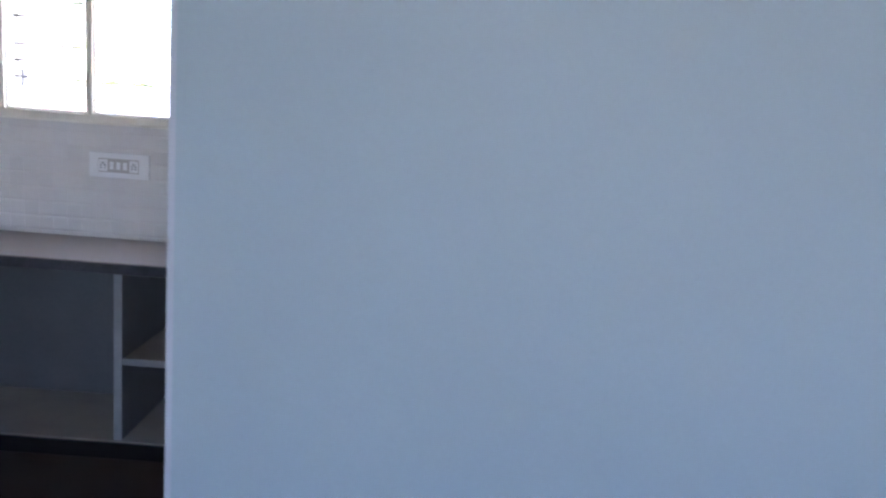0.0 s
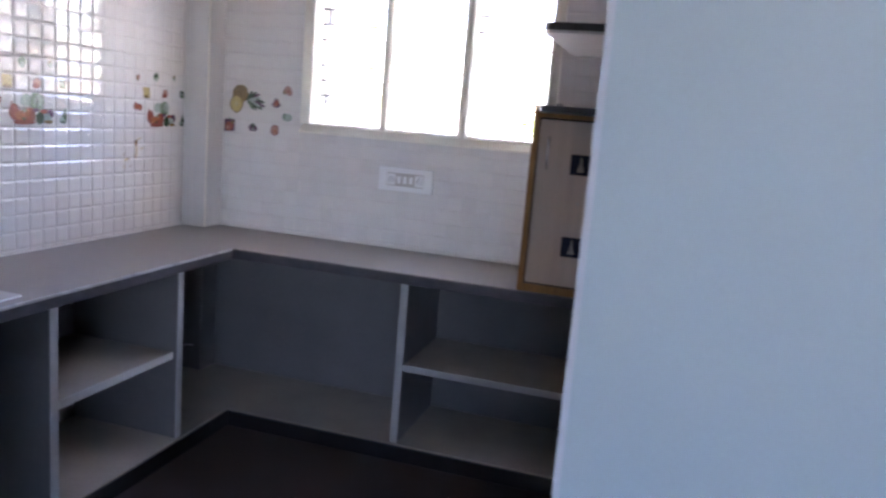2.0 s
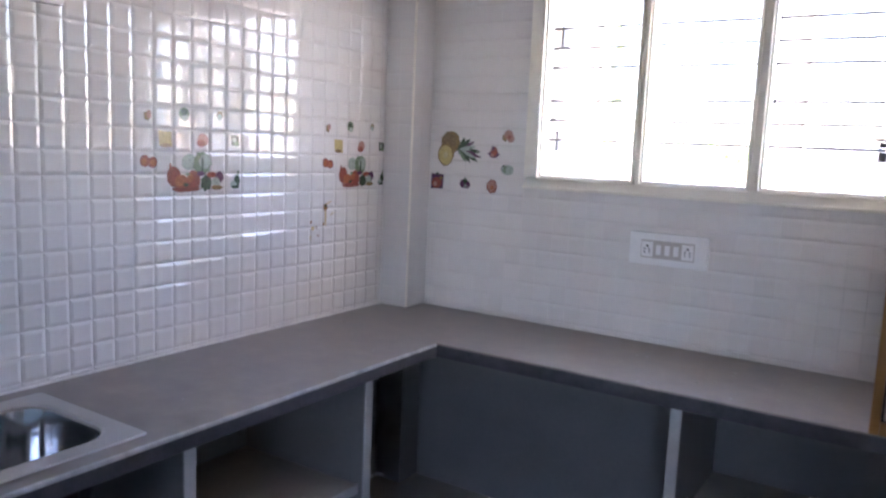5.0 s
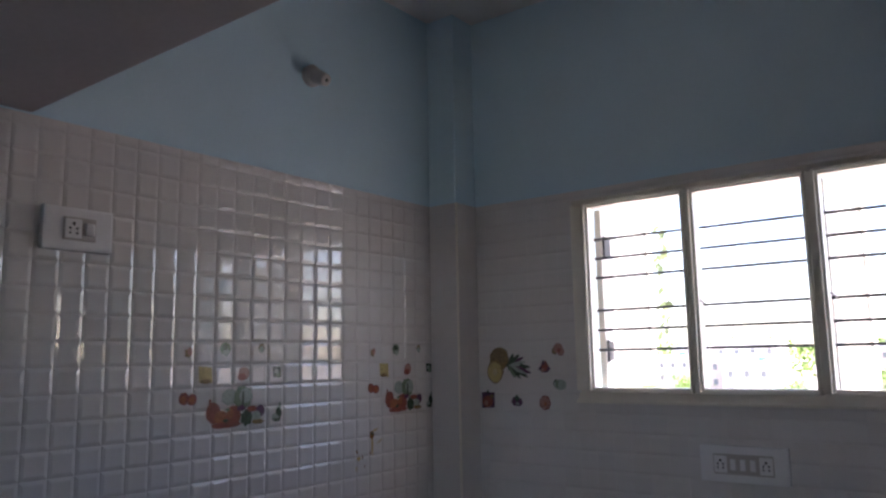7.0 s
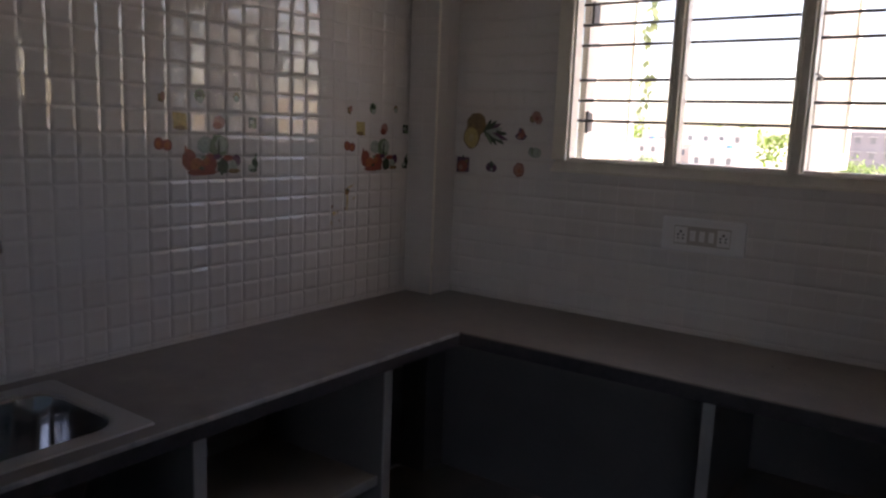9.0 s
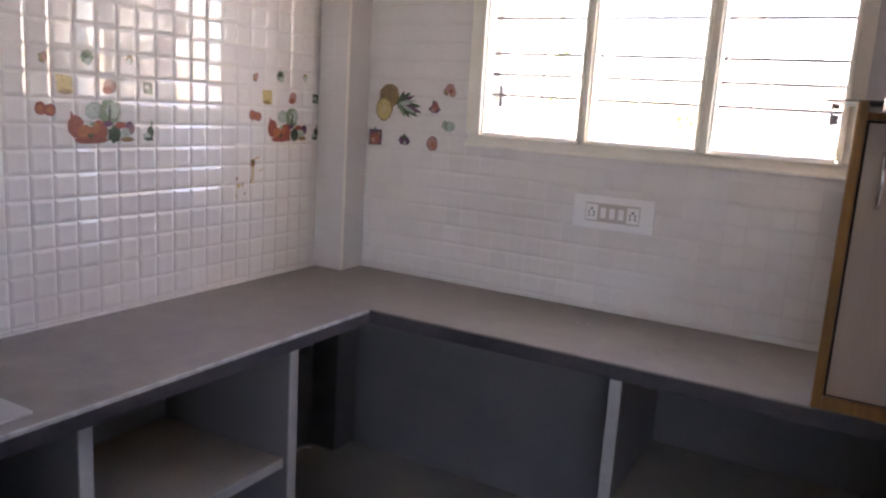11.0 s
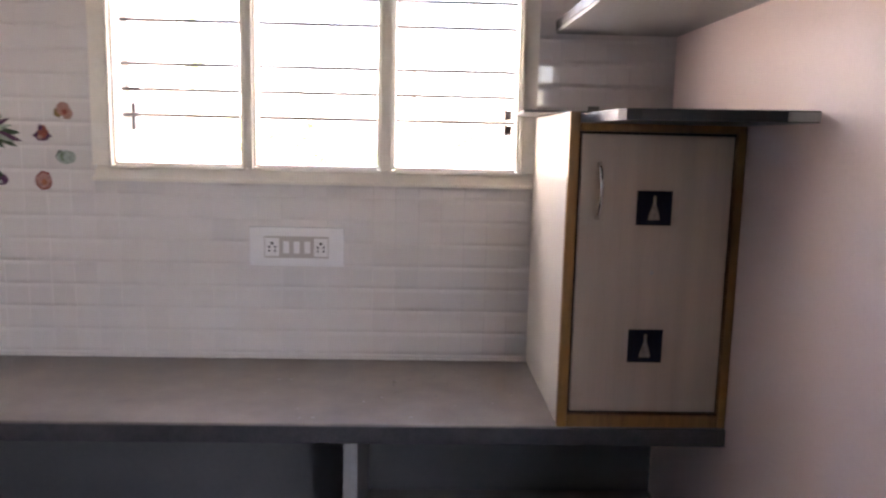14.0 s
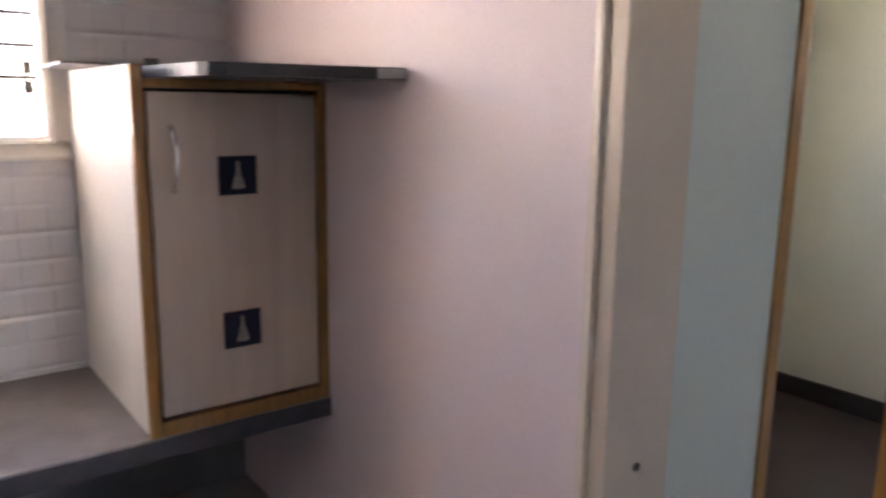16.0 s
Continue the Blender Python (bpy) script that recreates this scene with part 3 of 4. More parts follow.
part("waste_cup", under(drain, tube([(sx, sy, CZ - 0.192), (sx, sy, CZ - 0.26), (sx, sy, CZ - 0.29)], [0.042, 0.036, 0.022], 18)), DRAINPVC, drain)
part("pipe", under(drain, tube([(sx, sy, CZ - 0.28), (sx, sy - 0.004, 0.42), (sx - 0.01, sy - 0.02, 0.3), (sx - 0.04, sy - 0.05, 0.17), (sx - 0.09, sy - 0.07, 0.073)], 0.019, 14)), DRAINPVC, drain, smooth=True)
tap = base("sink_tap", (0.0, -1.86, 1.06), "chrome wall tap with a swan-neck spout", "tap")
part("body", under(tap, tube([(-0.001, -1.86, 1.06), (0.008, -1.86, 1.06), (0.009, -1.86, 1.06), (0.07, -1.86, 1.06)], [0.028, 0.026, 0.014, 0.014], 16)), CHROME, tap)
neck = [(0.055, -1.86, 1.07), (0.06, -1.855, 1.12)] + [(0.14 - 0.085 * math.cos(radians(a)), -1.795 - 0.065 * math.cos(radians(a)), 1.14 + 0.085 * math.sin(radians(a))) for a in range(0, 171, 17)]
neck += [(0.228, -1.729, 1.15)]
part("spout", under(tap, tube(neck, 0.0085, 12)), CHROME, tap, smooth=True)
part("nozzle", under(tap, tube([(0.227, -1.73, 1.172), (0.229, -1.728, 1.148)], 0.0125, 14)), CHROME, tap)
part("knob", under(tap, tube([(0.07, -1.86, 1.06), (0.085, -1.86, 1.06), (0.10, -1.86, 1.06)], [0.016, 0.02, 0.017], 10)), CHROME, tap)

# mortar beads where the tiles meet the worktop, and crumbs left on it
def bead(name, start, end, label):
    rnd = random.Random(3)
    n = int((Vector(end) - Vector(start)).length / 0.012)
    pts = [Vector(start).lerp(Vector(end), k / n) + Vector((rnd.gauss(0, 0.0008), rnd.gauss(0, 0.0008), 0)) for k in range(n + 1)]
    return thing(name, tube(pts, [rnd.uniform(0.0024, 0.0058) for _ in pts], 6), GROUT, label, "mortar", kind="structure")


bead("trim_mortar_north", (0.135, -0.001, CZ + 0.001), (1.745, -0.001, CZ + 0.001), "ragged pale mortar bead along the worktop")
bead("trim_mortar_west", (0.001, -2.5, CZ + 0.001), (0.001, -0.135, CZ + 0.001), "ragged pale mortar bead along the worktop")
rnd = random.Random(21)
bm = bmesh.new()
for _ in range(46):
    cx, cy = (rnd.uniform(1.05, 1.72), rnd.uniform(-0.48, -0.08)) if rnd.random() < 0.6 else (rnd.uniform(0.1, 0.5), rnd.uniform(-1.4, -0.05))
    r = rnd.uniform(0.0008, 0.0026)
    box(cx - r * rnd.uniform(1, 3), cx + r, cy - r, cy + r, CZ + 0.0002, CZ + 0.0006 + r * 0.6, bm=bm)
thing("plaster_crumbs", bm, EDGE, "pale plaster crumbs scattered on the worktop", "crumbs", kind="stuff")

# ---- outside the window ----
def house(x, y, w, d, h, material, floors, label, tank=False):
    o = base("house", (x, y, -8.0), label, "house", "town beyond the window")
    part("wall", box(-w / 2, w / 2, -d / 2, d / 2, 0, h), material, o)
    part("roof", boxes((-w / 2 - 0.2, w / 2 + 0.2, -d / 2 - 0.2, d / 2 + 0.2, h, h + 0.18), (-w / 2, w / 2, -d / 2, -d / 2 + 0.15, h + 0.18, h + 0.9),
                       (-w / 2, -w / 2 + 0.15, -d / 2 + 0.15, d / 2, h + 0.18, h + 0.9), (w / 2 - 0.15, w / 2, -d / 2 + 0.15, d / 2, h + 0.18, h + 0.9)), WALLA, o)
    n = max(2, int(w / 2.6))
    for f in range(floors):
        for k in range(n):
            cx, cz = -w / 2 + (k + 0.5) * w / n, h - 1.6 - 3.0 * f
            if cz > 0.8:
                win = part("window", box(cx - 0.45, cx + 0.45, -d / 2 - 0.04, -d / 2 + 0.02, cz - 0.6, cz + 0.6), DARKWIN, o)
                part("sunshade", box(cx - 0.8, cx + 0.8, -d / 2 - 0.55, -d / 2, cz + 0.68, cz + 0.76), WALLA, win)
    if tank:
        part("water_tank", tube([(w * 0.2, 0, h + 0.18), (w * 0.2, 0, h + 1.3), (w * 0.2, 0, h + 1.5)], [0.7, 0.7, 0.25], 16), TANK, o, "round blue plastic water tank")
    return o


ground = thing("ground", box(-900, 900, 0.6, 2500, -8.4, -8.0), GROUND, "dry earth ground far below the window", "ground", kind="structure")
house(-13, 174, 16, 12, 12.2, WALLC, 4, "grey concrete house under construction")
house(-41, 150, 9, 9, 7.2, WALLA, 2, "white flat-roofed house with a blue tank", True)
rnd = random.Random(12)
for k in range(30):
    hy = 150 + 4.6 * k
    hx = -hy * rnd.uniform(0.02, 0.78) if k % 5 else hy * rnd.uniform(0.08, 0.35)
    if abs(hx / hy + 13 / 174) < 0.07 and hy < 190:
        hx -= 24
    kind = rnd.choice(("white", "pink", "grey", "white"))
    wall = {"white": WALLA, "pink": WALLB, "grey": WALLC}[kind]
    word = {"white": "white flat-roofed house in the far town", "pink": "pinkish cream flat-roofed house in the far town", "grey": "grey concrete house in the far town"}[kind]
    house(hx, hy, rnd.uniform(8, 14), rnd.uniform(8, 11), rnd.uniform(8.2, 11.6), wall, 3, word, rnd.random() < 0.3)


def tree(x, y, height, spread, seed):
    rnd = random.Random(seed)
    t = base("tree", (x, y, -8.0), "leafy green tree among the houses", "tree", "trees beyond the window")
    bm = tube([(0, 0, 0), (0.1, 0, height * 0.3), (0, 0.1, height * 0.6)], [0.25, 0.2, 0.14], 8)
    limbs = []
    for k in range(7):
        a = rnd.uniform(0, 6.28)
        tip = (math.cos(a) * spread * rnd.uniform(0.4, 0.8), math.sin(a) * spread * rnd.uniform(0.4, 0.8), height * rnd.uniform(0.62, 0.95))
        tube([(0, 0.1, height * rnd.uniform(0.4, 0.6)), (tip[0] * 0.5, tip[1] * 0.5, tip[2] * 0.85), tip], [0.12, 0.07, 0.03], 6, bm)
        limbs.append(Vector(tip))
    part("trunk", bm, BARK, t)
    verts, faces = [], []
    for c in limbs + [Vector((0, 0, height * 0.85))]:
        for _ in range(240):
            p = c + Vector((rnd.gauss(0, 1), rnd.gauss(0, 1), rnd.gauss(0, 0.7))) * spread * 0.26
            u = Vector((rnd.gauss(0, 1), rnd.gauss(0, 1), rnd.gauss(0, 1))).normalized()
            w = u.orthogonal().normalized()
            sz = rnd.uniform(0.09, 0.2)
            n = len(verts)
            verts += [p - u * sz, p + w * sz * 0.5, p + u * sz, p - w * sz * 0.5]
            faces.append((n, n + 1, n + 2, n + 3))
    me = bpy.data.meshes.new("crown")
    me.from_pydata(verts, [], faces)
    me.materials.append(LEAF)
    new("crown", me).parent = t


for tx, ty, th, tsp, tse in ((-28.5, 81, 7.2, 2.2, 1), (-17.2, 81, 6.5, 2.2, 2), (-37, 86, 6.6, 2.8, 3), (-7.6, 77, 7.8, 2.8, 4), (-3, 82, 8.2, 3.2, 5), (4, 88, 7.8, 3.4, 6), (-20.5, 84, 6.0, 1.9, 7)):
    tree(tx, ty, th, tsp, tse)

# far woods behind the town
rnd = random.Random(31)
verts, faces = [], []
for k in range(6500):
    x = rnd.uniform(-250, 80)
    top = 13.6 + 1.6 * math.sin(x * 0.13) + 1.1 * math.sin(x * 0.41 + 2) + rnd.gauss(0, 0.5)
    c = Vector((x, 320 + rnd.gauss(0, 6), -8 + top * rnd.random() ** 0.55))
    u = Vector((rnd.gauss(0, 1), rnd.gauss(0, 1), rnd.gauss(0, 1))).normalized() * rnd.uniform(0.6, 1.4)
    w = u.orthogonal().normalized() * u.length * 0.6
    n = len(verts)
    verts += [c - u, c + w, c + u, c - w]
    faces.append((n, n + 1, n + 2, n + 3))
me = bpy.data.meshes.new("far_woods")
me.from_pydata(verts, [], faces)
me.materials.append(LEAF)
tagged(new("far_woods", me), "line of green trees far behind the houses", "woods", kind="stuff")

# creeper on the open window leaf
rnd = random.Random(8)
vine = base("creeper", (0.68, 0.44, 1.46), "thin green creeper hanging beside the open window leaf", "plant")
stem = [(0.690 + 0.012 * math.sin(k * 1.3), 0.455 + 0.008 * math.cos(k), 1.985 - 0.05 * k) for k in range(11)]
part("stem", under(vine, tube(stem, 0.0022, 6)), PALELEAF, vine)
verts, faces = [], []
for k, p in enumerate(stem[:-1]):
    for _ in range(4 if k not in (4, 5) else 1):
        c = Vector(p) + Vector((rnd.gauss(0, 0.012), rnd.gauss(0, 0.01), rnd.uniform(-0.04, 0.01)))
        u = Vector((rnd.gauss(0, 0.5), rnd.gauss(0, 0.4), -1)).normalized() * rnd.uniform(0.024, 0.040)
        w = Vector((1, rnd.gauss(0, 0.5), 0)).normalized() * u.length * 0.4
        n = len(verts)
        verts += [c, c + u * 0.5 + w, c + u * 1.2, c + u * 0.5 - w]
        faces.append((n, n + 1, n + 2, n + 3))
me = bpy.data.meshes.new("leaves")
me.from_pydata([v - Vector((0.68, 0.44, 1.46)) for v in verts], [], faces)
me.materials.append(PALELEAF)
new("leaves", me).parent = vine

# ---- printed motifs on the tiles ----
def sheet_north(u, v, lift=0.0):
    return (u, -0.0008 - lift, v)


def sheet_west(u, v, lift=0.0):
    return (0.0008 + lift, u, v)


def motif(wall, place, name, label, blobs):
    """Flat printed shapes on the tile faces. blobs: rows of (material, u, v, half width, half height, points, spike, turn)."""
    bm = bmesh.new()
    mats = []
    rnd = random.Random(len(name) * 7 + int(1000 * blobs[0][1]) % 97)
    for k, (ma, u, v, a, b, n, spike, turn) in enumerate(blobs):
        if ma not in mats:
            mats.append(ma)
        pts = []
        c, s = math.cos(radians(turn)), math.sin(radians(turn))
        for i in range(n):
            th = 2 * math.pi * i / n
            r = (1 - spike if i % 2 else 1) * rnd.uniform(0.93, 1.05)
            x, y = a * r * math.cos(th), b * r * math.sin(th)
            pts.append(bm.verts.new(place(u + c * x - s * y, v + s * x + c * y, 0.0001 * k)))
        f = bm.faces.new(pts)
        f.material_index = mats.index(ma)
    ob = part(name, bm, mats, wall, label)
    return ob


def blob(ma, u, v, a, b=None, n=14, spike=0.0, turn=0.0):
    return (ma, u, v, a, b or a, n, spike, turn)


def vegetable_set(dy, dz):
    """One printed group of vegetables on the west wall, shifted along it."""
    W, P = wall_west, sheet_west
    y, z = lambda v: v + dy, lambda v: v + dz
    motif(W, P, "mushroom_print", "printed pale mushrooms", [blob(P_BROWN, y(-1.184), z(1.487), 0.013, 0.016, 10, 0.3), blob(P_PEACH, y(-1.178), z(1.492), 0.008, 0.012)])
    motif(W, P, "broccoli_print", "printed green broccoli", [blob(P_GREEN, y(-1.062), z(1.499), 0.020, 0.020, 16, 0.15), blob(P_PALE, y(-1.060), z(1.490), 0.010, 0.013), blob(P_DARK, y(-1.064), z(1.503), 0.014, 0.011, 12, 0.3)])
    motif(W, P, "onion_print", "printed onion", [blob(P_BROWN, y(-0.934), z(1.502), 0.014, 0.016, 12, 0.3), blob(P_PALE, y(-0.934), z(1.497), 0.009, 0.010)])
    motif(W, P, "corn_print", "printed yellow corn", [blob(P_YELLOW, y(-1.126), z(1.427), 0.030, 0.034, 4, 0.0, 45), blob(P_BROWN, y(-1.126), z(1.409), 0.018, 0.007)])
    motif(W, P, "radish_print", "printed red radish", [blob(P_PEACH, y(-0.996), z(1.428), 0.020, 0.020), blob(P_RED, y(-1.003), z(1.418), 0.016, 0.011)])
    motif(W, P, "asparagus_print", "printed dark green asparagus", [blob(P_DARK, y(-0.873), z(1.430), 0.021, 0.024, 4, 0.0, 45), blob(P_PALE, y(-0.876), z(1.432), 0.011, 0.010, 10, 0.4), blob(P_GREEN, y(-0.868), z(1.420), 0.010, 0.008)])
    motif(W, P, "tomato_print", "printed pair of red tomatoes", [blob(P_RED, y(-1.193), z(1.366), 0.016, 0.017), blob(P_RED, y(-1.168), z(1.362), 0.016, 0.016), blob(P_ORANGE, y(-1.168), z(1.362), 0.009, 0.009), blob(P_ORANGE, y(-1.195), z(1.364), 0.008, 0.009)])
    motif(W, P, "vegetable_basket_print", "printed heap of peppers, cabbage and tomatoes",
          [blob(P_PALE, y(-1.045), z(1.363), 0.028, 0.024), blob(P_GREEN, y(-0.999), z(1.360), 0.034, 0.036, 18, 0.08), blob(P_PALE, y(-0.990), z(1.364), 0.022, 0.024, 12, 0.1), blob(P_DARK, y(-0.998), z(1.352), 0.004, 0.03),
           blob(P_RED, y(-1.098), z(1.322), 0.024, 0.030), blob(P_RED, y(-1.110), z(1.352), 0.004, 0.009), blob(P_ORANGE, y(-1.072), z(1.307), 0.024, 0.020), blob(P_RED, y(-1.030), z(1.312), 0.026, 0.028), blob(P_ORANGE, y(-1.042), z(1.318), 0.012, 0.014),
           blob(P_RED, y(-1.072), z(1.286), 0.032, 0.009), blob(P_DARK, y(-0.984), z(1.302), 0.024, 0.026, 14, 0.2), blob(P_RED, y(-0.965), z(1.326), 0.020, 0.009), blob(P_PURPLE, y(-0.936), z(1.318), 0.016, 0.018),
           blob(P_PALE, y(-0.950), z(1.303), 0.017, 0.017), blob(P_GREEN, y(-1.052), z(1.328), 0.012, 0.006, 8, 0.4),
           blob(P_RED, y(-1.050), z(1.287), 0.050, 0.010, 16, 0.15), blob(P_PURPLE, y(-1.005), z(1.330), 0.018, 0.010, 10, 0.3), blob(P_DARK, y(-1.058), z(1.298), 0.012, 0.006, 8, 0.3), blob(P_BROWN, y(-0.945), z(1.288), 0.026, 0.008, 12, 0.2)])
    motif(W, P, "aubergine_print", "printed dark aubergine", [blob(P_DARK, y(-0.866), z(1.308), 0.013, 0.020, 10, 0.1), blob(P_PALE, y(-0.880), z(1.296), 0.015, 0.013, 10, 0.25), blob(P_DARK, y(-0.872), z(1.288), 0.016, 0.005), blob(P_GREEN, y(-0.862), z(1.330), 0.004, 0.010)])


vegetable_set(-0.012, -0.007)
vegetable_set(0.722, -0.009)
N, P = wall_north, sheet_north
def blade(ma, u, v, length, width, turn):
    """A pointed leaf that starts at (u, v)."""
    c, w = math.cos(radians(turn)), math.sin(radians(turn))
    return blob(ma, u + 0.5 * length * c, v + 0.5 * length * w, 0.5 * length, width, 8, 0.12, turn)


motif(N, P, "pineapple_print", "printed cut pineapple with leaves",
      [blob(P_BROWN, 0.222, 1.448, 0.044, 0.046, 18, 0.05), blob(P_RIND, 0.216, 1.454, 0.034, 0.034, 15, 0.12), blob(P_BROWN, 0.202, 1.402, 0.038, 0.046, 18, 0.04),
       blob(P_YELLOW, 0.201, 1.399, 0.031, 0.038, 18), blob(P_CORE, 0.201, 1.400, 0.012, 0.015, 10, 0.1), blob(P_DARK, 0.270, 1.424, 0.020, 0.022, 12, 0.35)]
      + [blade(ma, 0.262, 1.424, ln, wd, a) for ma, ln, wd, a in (
          (P_DARK, 0.052, 0.008, 62), (P_PURPLE, 0.075, 0.008, 24), (P_DARK, 0.066, 0.009, 40), (P_PALE, 0.080, 0.007, 10), (P_DARK, 0.100, 0.010, -4),
          (P_PURPLE, 0.108, 0.010, -16), (P_DARK, 0.100, 0.010, -27), (P_PALE, 0.085, 0.007, -22), (P_DARK, 0.075, 0.008, -42), (P_GREEN, 0.060, 0.007, -56), (P_PALE, 0.055, 0.006, 2))])
motif(N, P, "strawberry_print", "printed peach-red fruit", [blob(P_BROWN, 0.459, 1.474, 0.013, 0.016, 10, 0.25), blob(P_PEACH, 0.474, 1.484, 0.021, 0.019, 14, 0.12), blob(P_PEACH, 0.484, 1.472, 0.016, 0.017, 12, 0.1), blob(P_RED, 0.478, 1.476, 0.009, 0.009, 10, 0.2)])
motif(N, P, "grape_print", "printed dark red berries", [blob(P_PURPLE, 0.415, 1.411, 0.026, 0.016, 12, 0.2), blob(P_RED, 0.417, 1.421, 0.017, 0.020, 10, 0.25), blob(P_PURPLE, 0.411, 1.433, 0.007, 0.011, 8, 0.2), blob(P_PEACH, 0.409, 1.407, 0.007, 0.006)])
motif(N, P, "melon_print", "printed pale green melon", [blob(P_DARK, 0.463, 1.357, 0.014, 0.017, 12, 0.1), blob(P_PALE, 0.477, 1.355, 0.026, 0.019, 16, 0.03), blob(P_GREEN, 0.470, 1.357, 0.012, 0.013, 12, 0.1), blob(P_PALE, 0.483, 1.357, 0.015, 0.014)])
motif(N, P, "apple_print", "printed dark red apple on a square", [blob(P_PURPLE, 0.168, 1.296, 0.041, 0.041, 4, 0, 45), blob(P_RED, 0.164, 1.290, 0.024, 0.023, 14), blob(P_PEACH, 0.158, 1.286, 0.010, 0.010, 10, 0.15), blob(P_DARK, 0.166, 1.326, 0.004, 0.008), blob(P_BROWN, 0.184, 1.310, 0.011, 0.009, 8, 0.3)])
motif(N, P, "plum_print", "printed dark blue plums", [blob(P_PURPLE, 0.288, 1.293, 0.019, 0.018, 12, 0.12), blob(P_PURPLE, 0.303, 1.290, 0.018, 0.016, 12, 0.12), blob(P_DARK, 0.295, 1.304, 0.012, 0.014, 8, 0.3), blob(P_PALE, 0.297, 1.285, 0.006, 0.005)])
motif(N, P, "pomegranate_print", "printed peach-coloured cut fruit", [blob(P_RED, 0.413, 1.290, 0.024, 0.027, 14, 0.06), blob(P_PEACH, 0.413, 1.291, 0.020, 0.023, 14, 0.10), blob(P_ORANGE, 0.415, 1.286, 0.009, 0.011, 8, 0.3), blob(P_PEACH, 0.410, 1.300, 0.008, 0.007)])
motif(wall_west, sheet_west, "rust_stain", "brown rust stain with yellowish runs below",
      [blob(RUSTPALE, -0.466, 1.170, 0.006, 0.045, 10, 0.2), blob(RUSTPALE, -0.451, 1.215, 0.022, 0.004, 8, 0.3, 20), blob(RUSTPALE, -0.429, 1.175, 0.018, 0.003, 8, 0.3, 25), blob(RUST, -0.468, 1.200, 0.013, 0.016, 10, 0.2), blob(P_DARK, -0.466, 1.204, 0.006, 0.007, 8, 0.2),
       blob(RUST, -0.541, 1.150, 0.004, 0.007), blob(RUST, -0.514, 1.130, 0.003, 0.008), blob(RUSTPALE, -0.532, 1.128, 0.011, 0.010, 10, 0.3), blob(RUST, -0.477, 1.140, 0.003, 0.007), blob(RUST, -0.504, 1.100, 0.003, 0.005), blob(RUSTPALE, -0.544, 1.095, 0.003, 0.010)])

# ---- wall tiles: embossed glazed squares ----
PITCH = 0.0633
tile_meshes = {}
STEPS = ((0.0003, 0.0030), (0.0008, 0.0021), (0.0046, 0.00115), (0.0084, 0.00023), (0.0100, 0.00003), (0.0110, 0.0))


def tile_points(w, h, side=1.0):
    pts = []
    for inset, back in STEPS:
        i = min(inset, w * 0.4, h * 0.4)
        e = i * side
        pts += [(-w / 2 + e, back, -h / 2 + i), (w / 2 - e, back, -h / 2 + i), (w / 2 - e, back, h / 2 - i), (-w / 2 + e, back, h / 2 - i)]
    return pts


TILE_FACES = [(4 * k + a, 4 * k + (a + 1) % 4, 4 * k + 4 + (a + 1) % 4, 4 * k + 4 + a) for k in range(len(STEPS) - 1) for a in range(4)]
TILE_FACES.append(tuple(4 * (len(STEPS) - 1) + a for a in range(4)))


def tile_mesh(w, h, side=1.0):
    key = (round(w, 4), round(h, 4), side)
    if key not in tile_meshes:
        me = bpy.data.meshes.new("tile")
        me.from_pydata(tile_points(w, h, side), [], TILE_FACES)
        me.materials.append(TILE)
        tile_meshes[key] = me
    return tile_meshes[key]


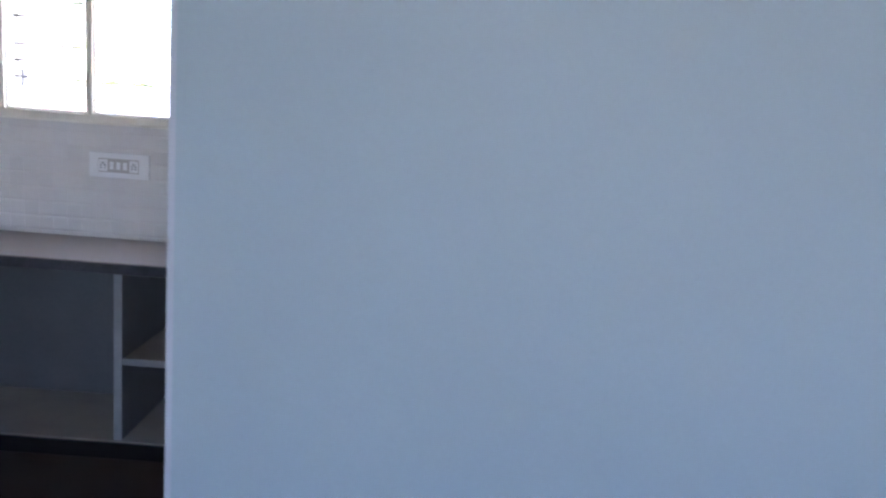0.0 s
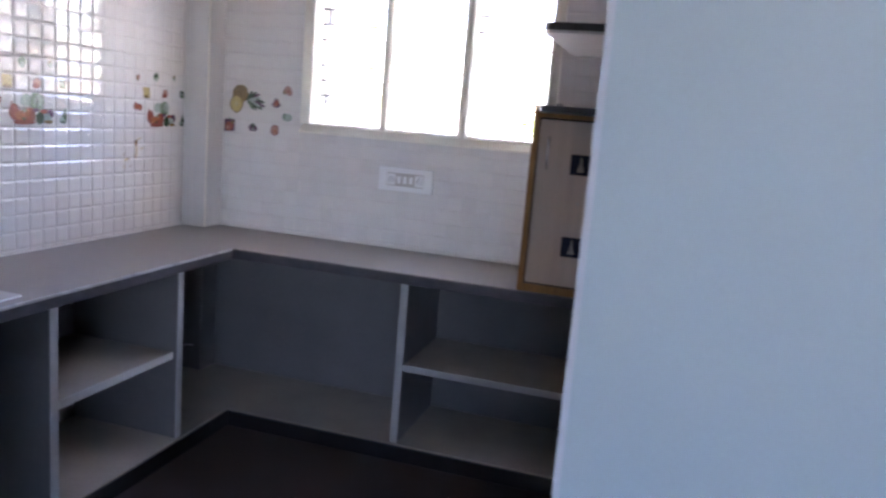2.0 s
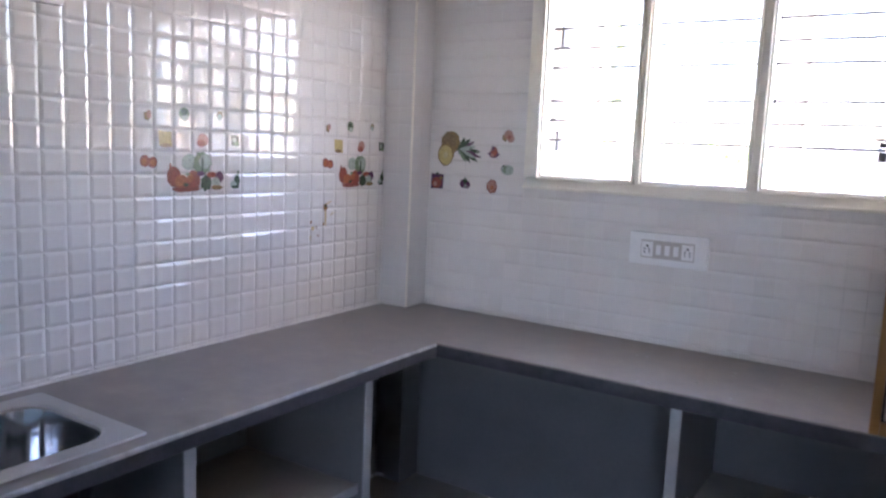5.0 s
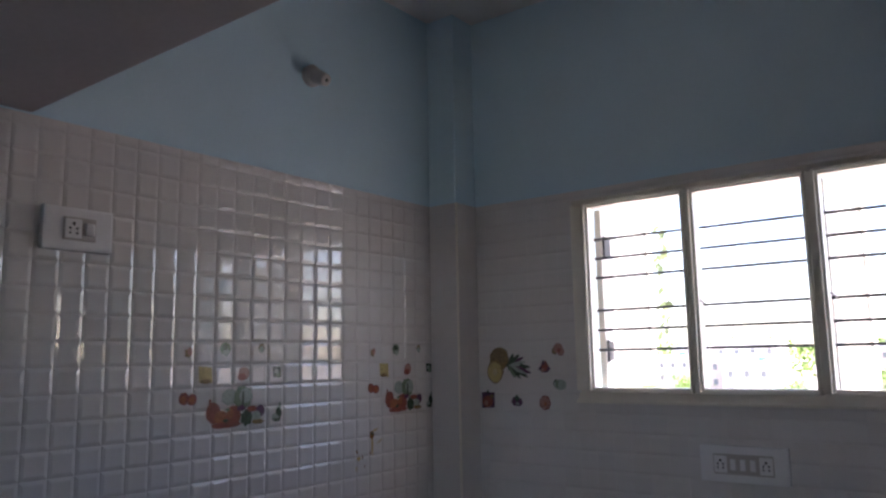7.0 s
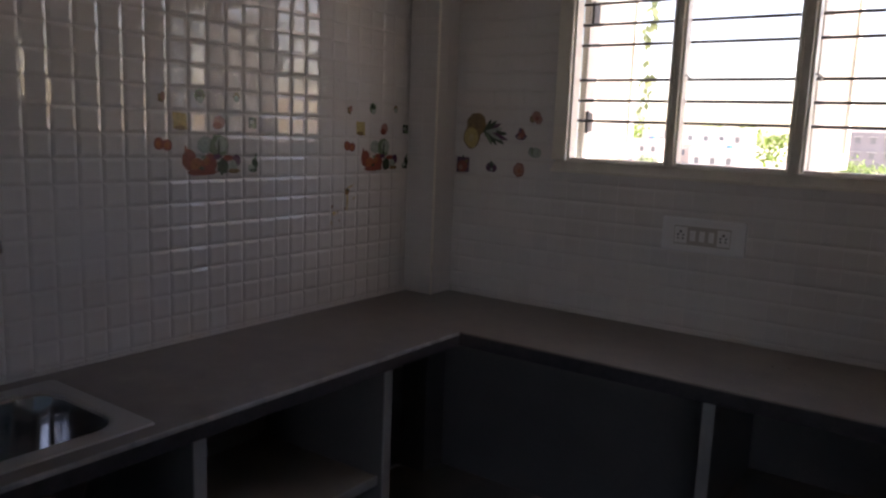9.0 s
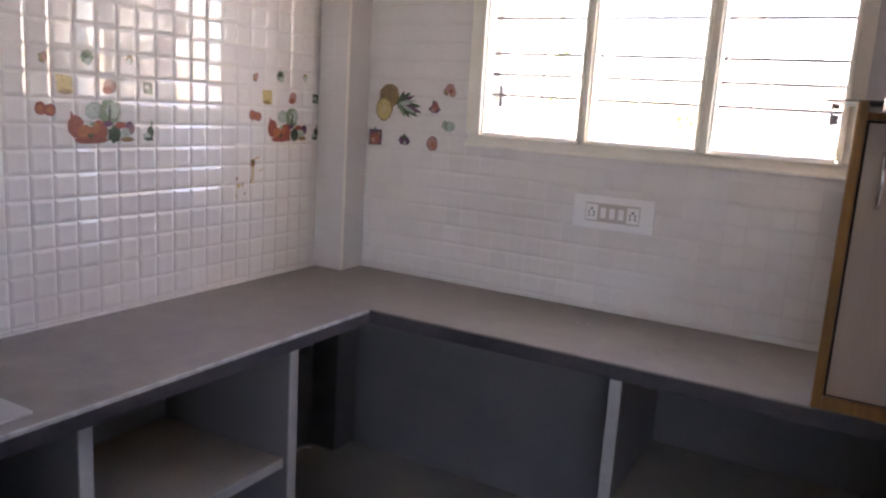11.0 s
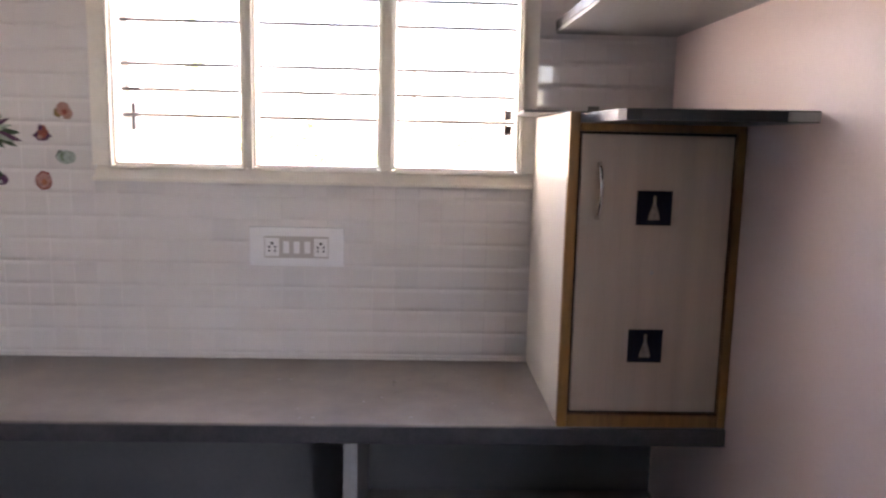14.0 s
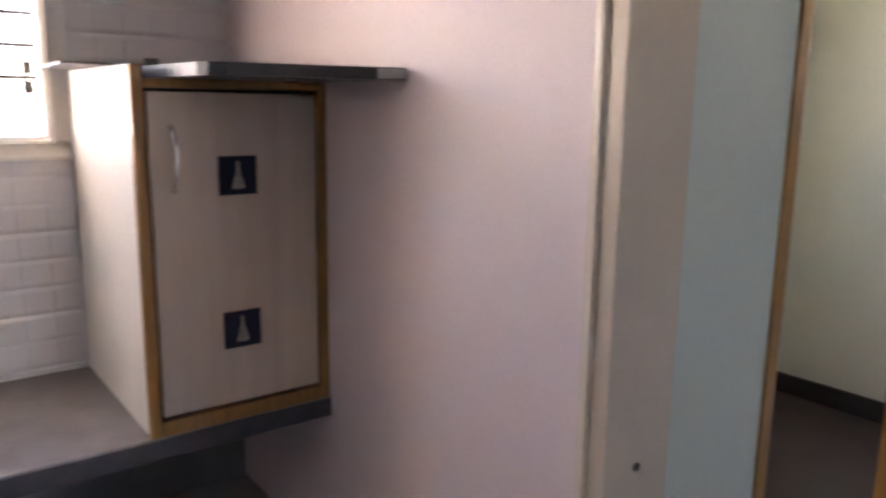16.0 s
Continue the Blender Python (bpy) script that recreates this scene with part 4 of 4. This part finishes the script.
def tiling(wall, m, u_range, v_range, u0, v0, hole=None, single=None, side=1.0):
    """Tiles over a rectangle of a wall; m: from the tile's own axes to the wall. single: the stretch built tile by tile."""
    verts, faces = [], []
    rnd = random.Random(11)

    def lines(lo, hi, origin):
        k = math.ceil((lo - origin) / PITCH + 1e-6)
        marks = [lo]
        while origin + k * PITCH < hi - 1e-6:
            marks.append(origin + k * PITCH)
            k += 1
        return marks + [hi]
    us, vs = lines(*u_range, u0), lines(*v_range, v0)
    for a, b in zip(us, us[1:]):
        for c, d in zip(vs, vs[1:]):
            ua, ub, va, vb = a, b, c, d
            if hole:
                h0, h1, g0, g1 = hole
                if ub > h0 and ua < h1 and vb > g0 and va < g1:
                    if ua < h0 - 0.004:
                        ub = h0
                    elif ub > h1 + 0.004:
                        ua = h1
                    elif va < g0 - 0.004:
                        vb = g0
                    elif vb > g1 + 0.004:
                        va = g1
                    else:
                        continue
            w, h = ub - ua, vb - va
            if w < 0.006 or h < 0.006:
                continue
            turn = pose((ua + ub) / 2, rnd.uniform(0, 0.0003), (va + vb) / 2, rnd.gauss(0, 0.26), 0, rnd.gauss(0, 0.26))
            if single and single[0] <= (ua + ub) / 2 <= single[1] and single[2] <= (va + vb) / 2 <= single[3]:
                ob = new("tile", tile_mesh(w, h, side))
                ob.parent = wall
                ob.matrix_basis = m @ turn
            else:
                n = len(verts)
                verts += [(m @ turn @ Vector(p))[:] for p in tile_points(w, h, side)]
                faces += [tuple(n + i for i in f) for f in TILE_FACES]
    me = bpy.data.meshes.new("tiles")
    me.from_pydata(verts, [], faces)
    me.materials.append(TILE)
    ob = tagged(new("tiles", me), kind="stuff")
    ob.parent = wall
    return ob


WEST = pose(0, 0, 0, 0, 0, 90)
part("corner_trim", tube([(0.128, -0.129, CZ + 0.001), (0.128, -0.129, TILE_TOP)], 0.0045, 8), WINCREAM, wall_column, "pale rounded corner trim", smooth=True)
part("tile_bed", boxes((-0.008, -0.003, -2.55, -0.122, CZ, TILE_TOP)), GROUT, wall_west, "pale grout between the tiles")
part("tile_bed", boxes((0.121, W0, 0.003, 0.008, CZ, TILE_TOP), (W1, XR, 0.003, 0.008, CZ, TILE_TOP), (W0, W1, 0.003, 0.008, CZ, WZ0), (W0, W1, 0.003, 0.008, WZ1, TILE_TOP)), GROUT, wall_north, "pale grout between the tiles")
part("tile_bed", boxes((-0.008, 0.126, -0.127, -0.122, CZ, TILE_TOP), (0.121, 0.126, -0.122, 0.004, CZ, TILE_TOP)), GROUT, wall_column, "pale grout between the tiles")
tiling(wall_west, WEST, (-2.55, -0.130), (CZ + 0.001, TILE_TOP), -0.351, 0.815, single=(-1.60, -0.33, 0.84, 1.78))
tiling(wall_north, Matrix.Identity(4), (0.130, XR), (CZ + 0.001, TILE_TOP), 1.307, 0.815, hole=(W0, W1, WZ0 - 0.008, WZ1), single=(0.13, 1.75, 0.81, 1.32), side=0.03)
FLATTER = Matrix.Diagonal((1, 0.3, 1, 1))
tiling(wall_column, pose(0, -0.130, 0) @ FLATTER, (0.0, 0.129), (CZ + 0.001, TILE_TOP), 0.065, 0.815, side=0.12)
tiling(wall_column, pose(0.129, 0, 0, 0, 0, 90) @ FLATTER, (-0.130, 0.0), (CZ + 0.001, TILE_TOP), -0.065, 0.815, side=0.12)
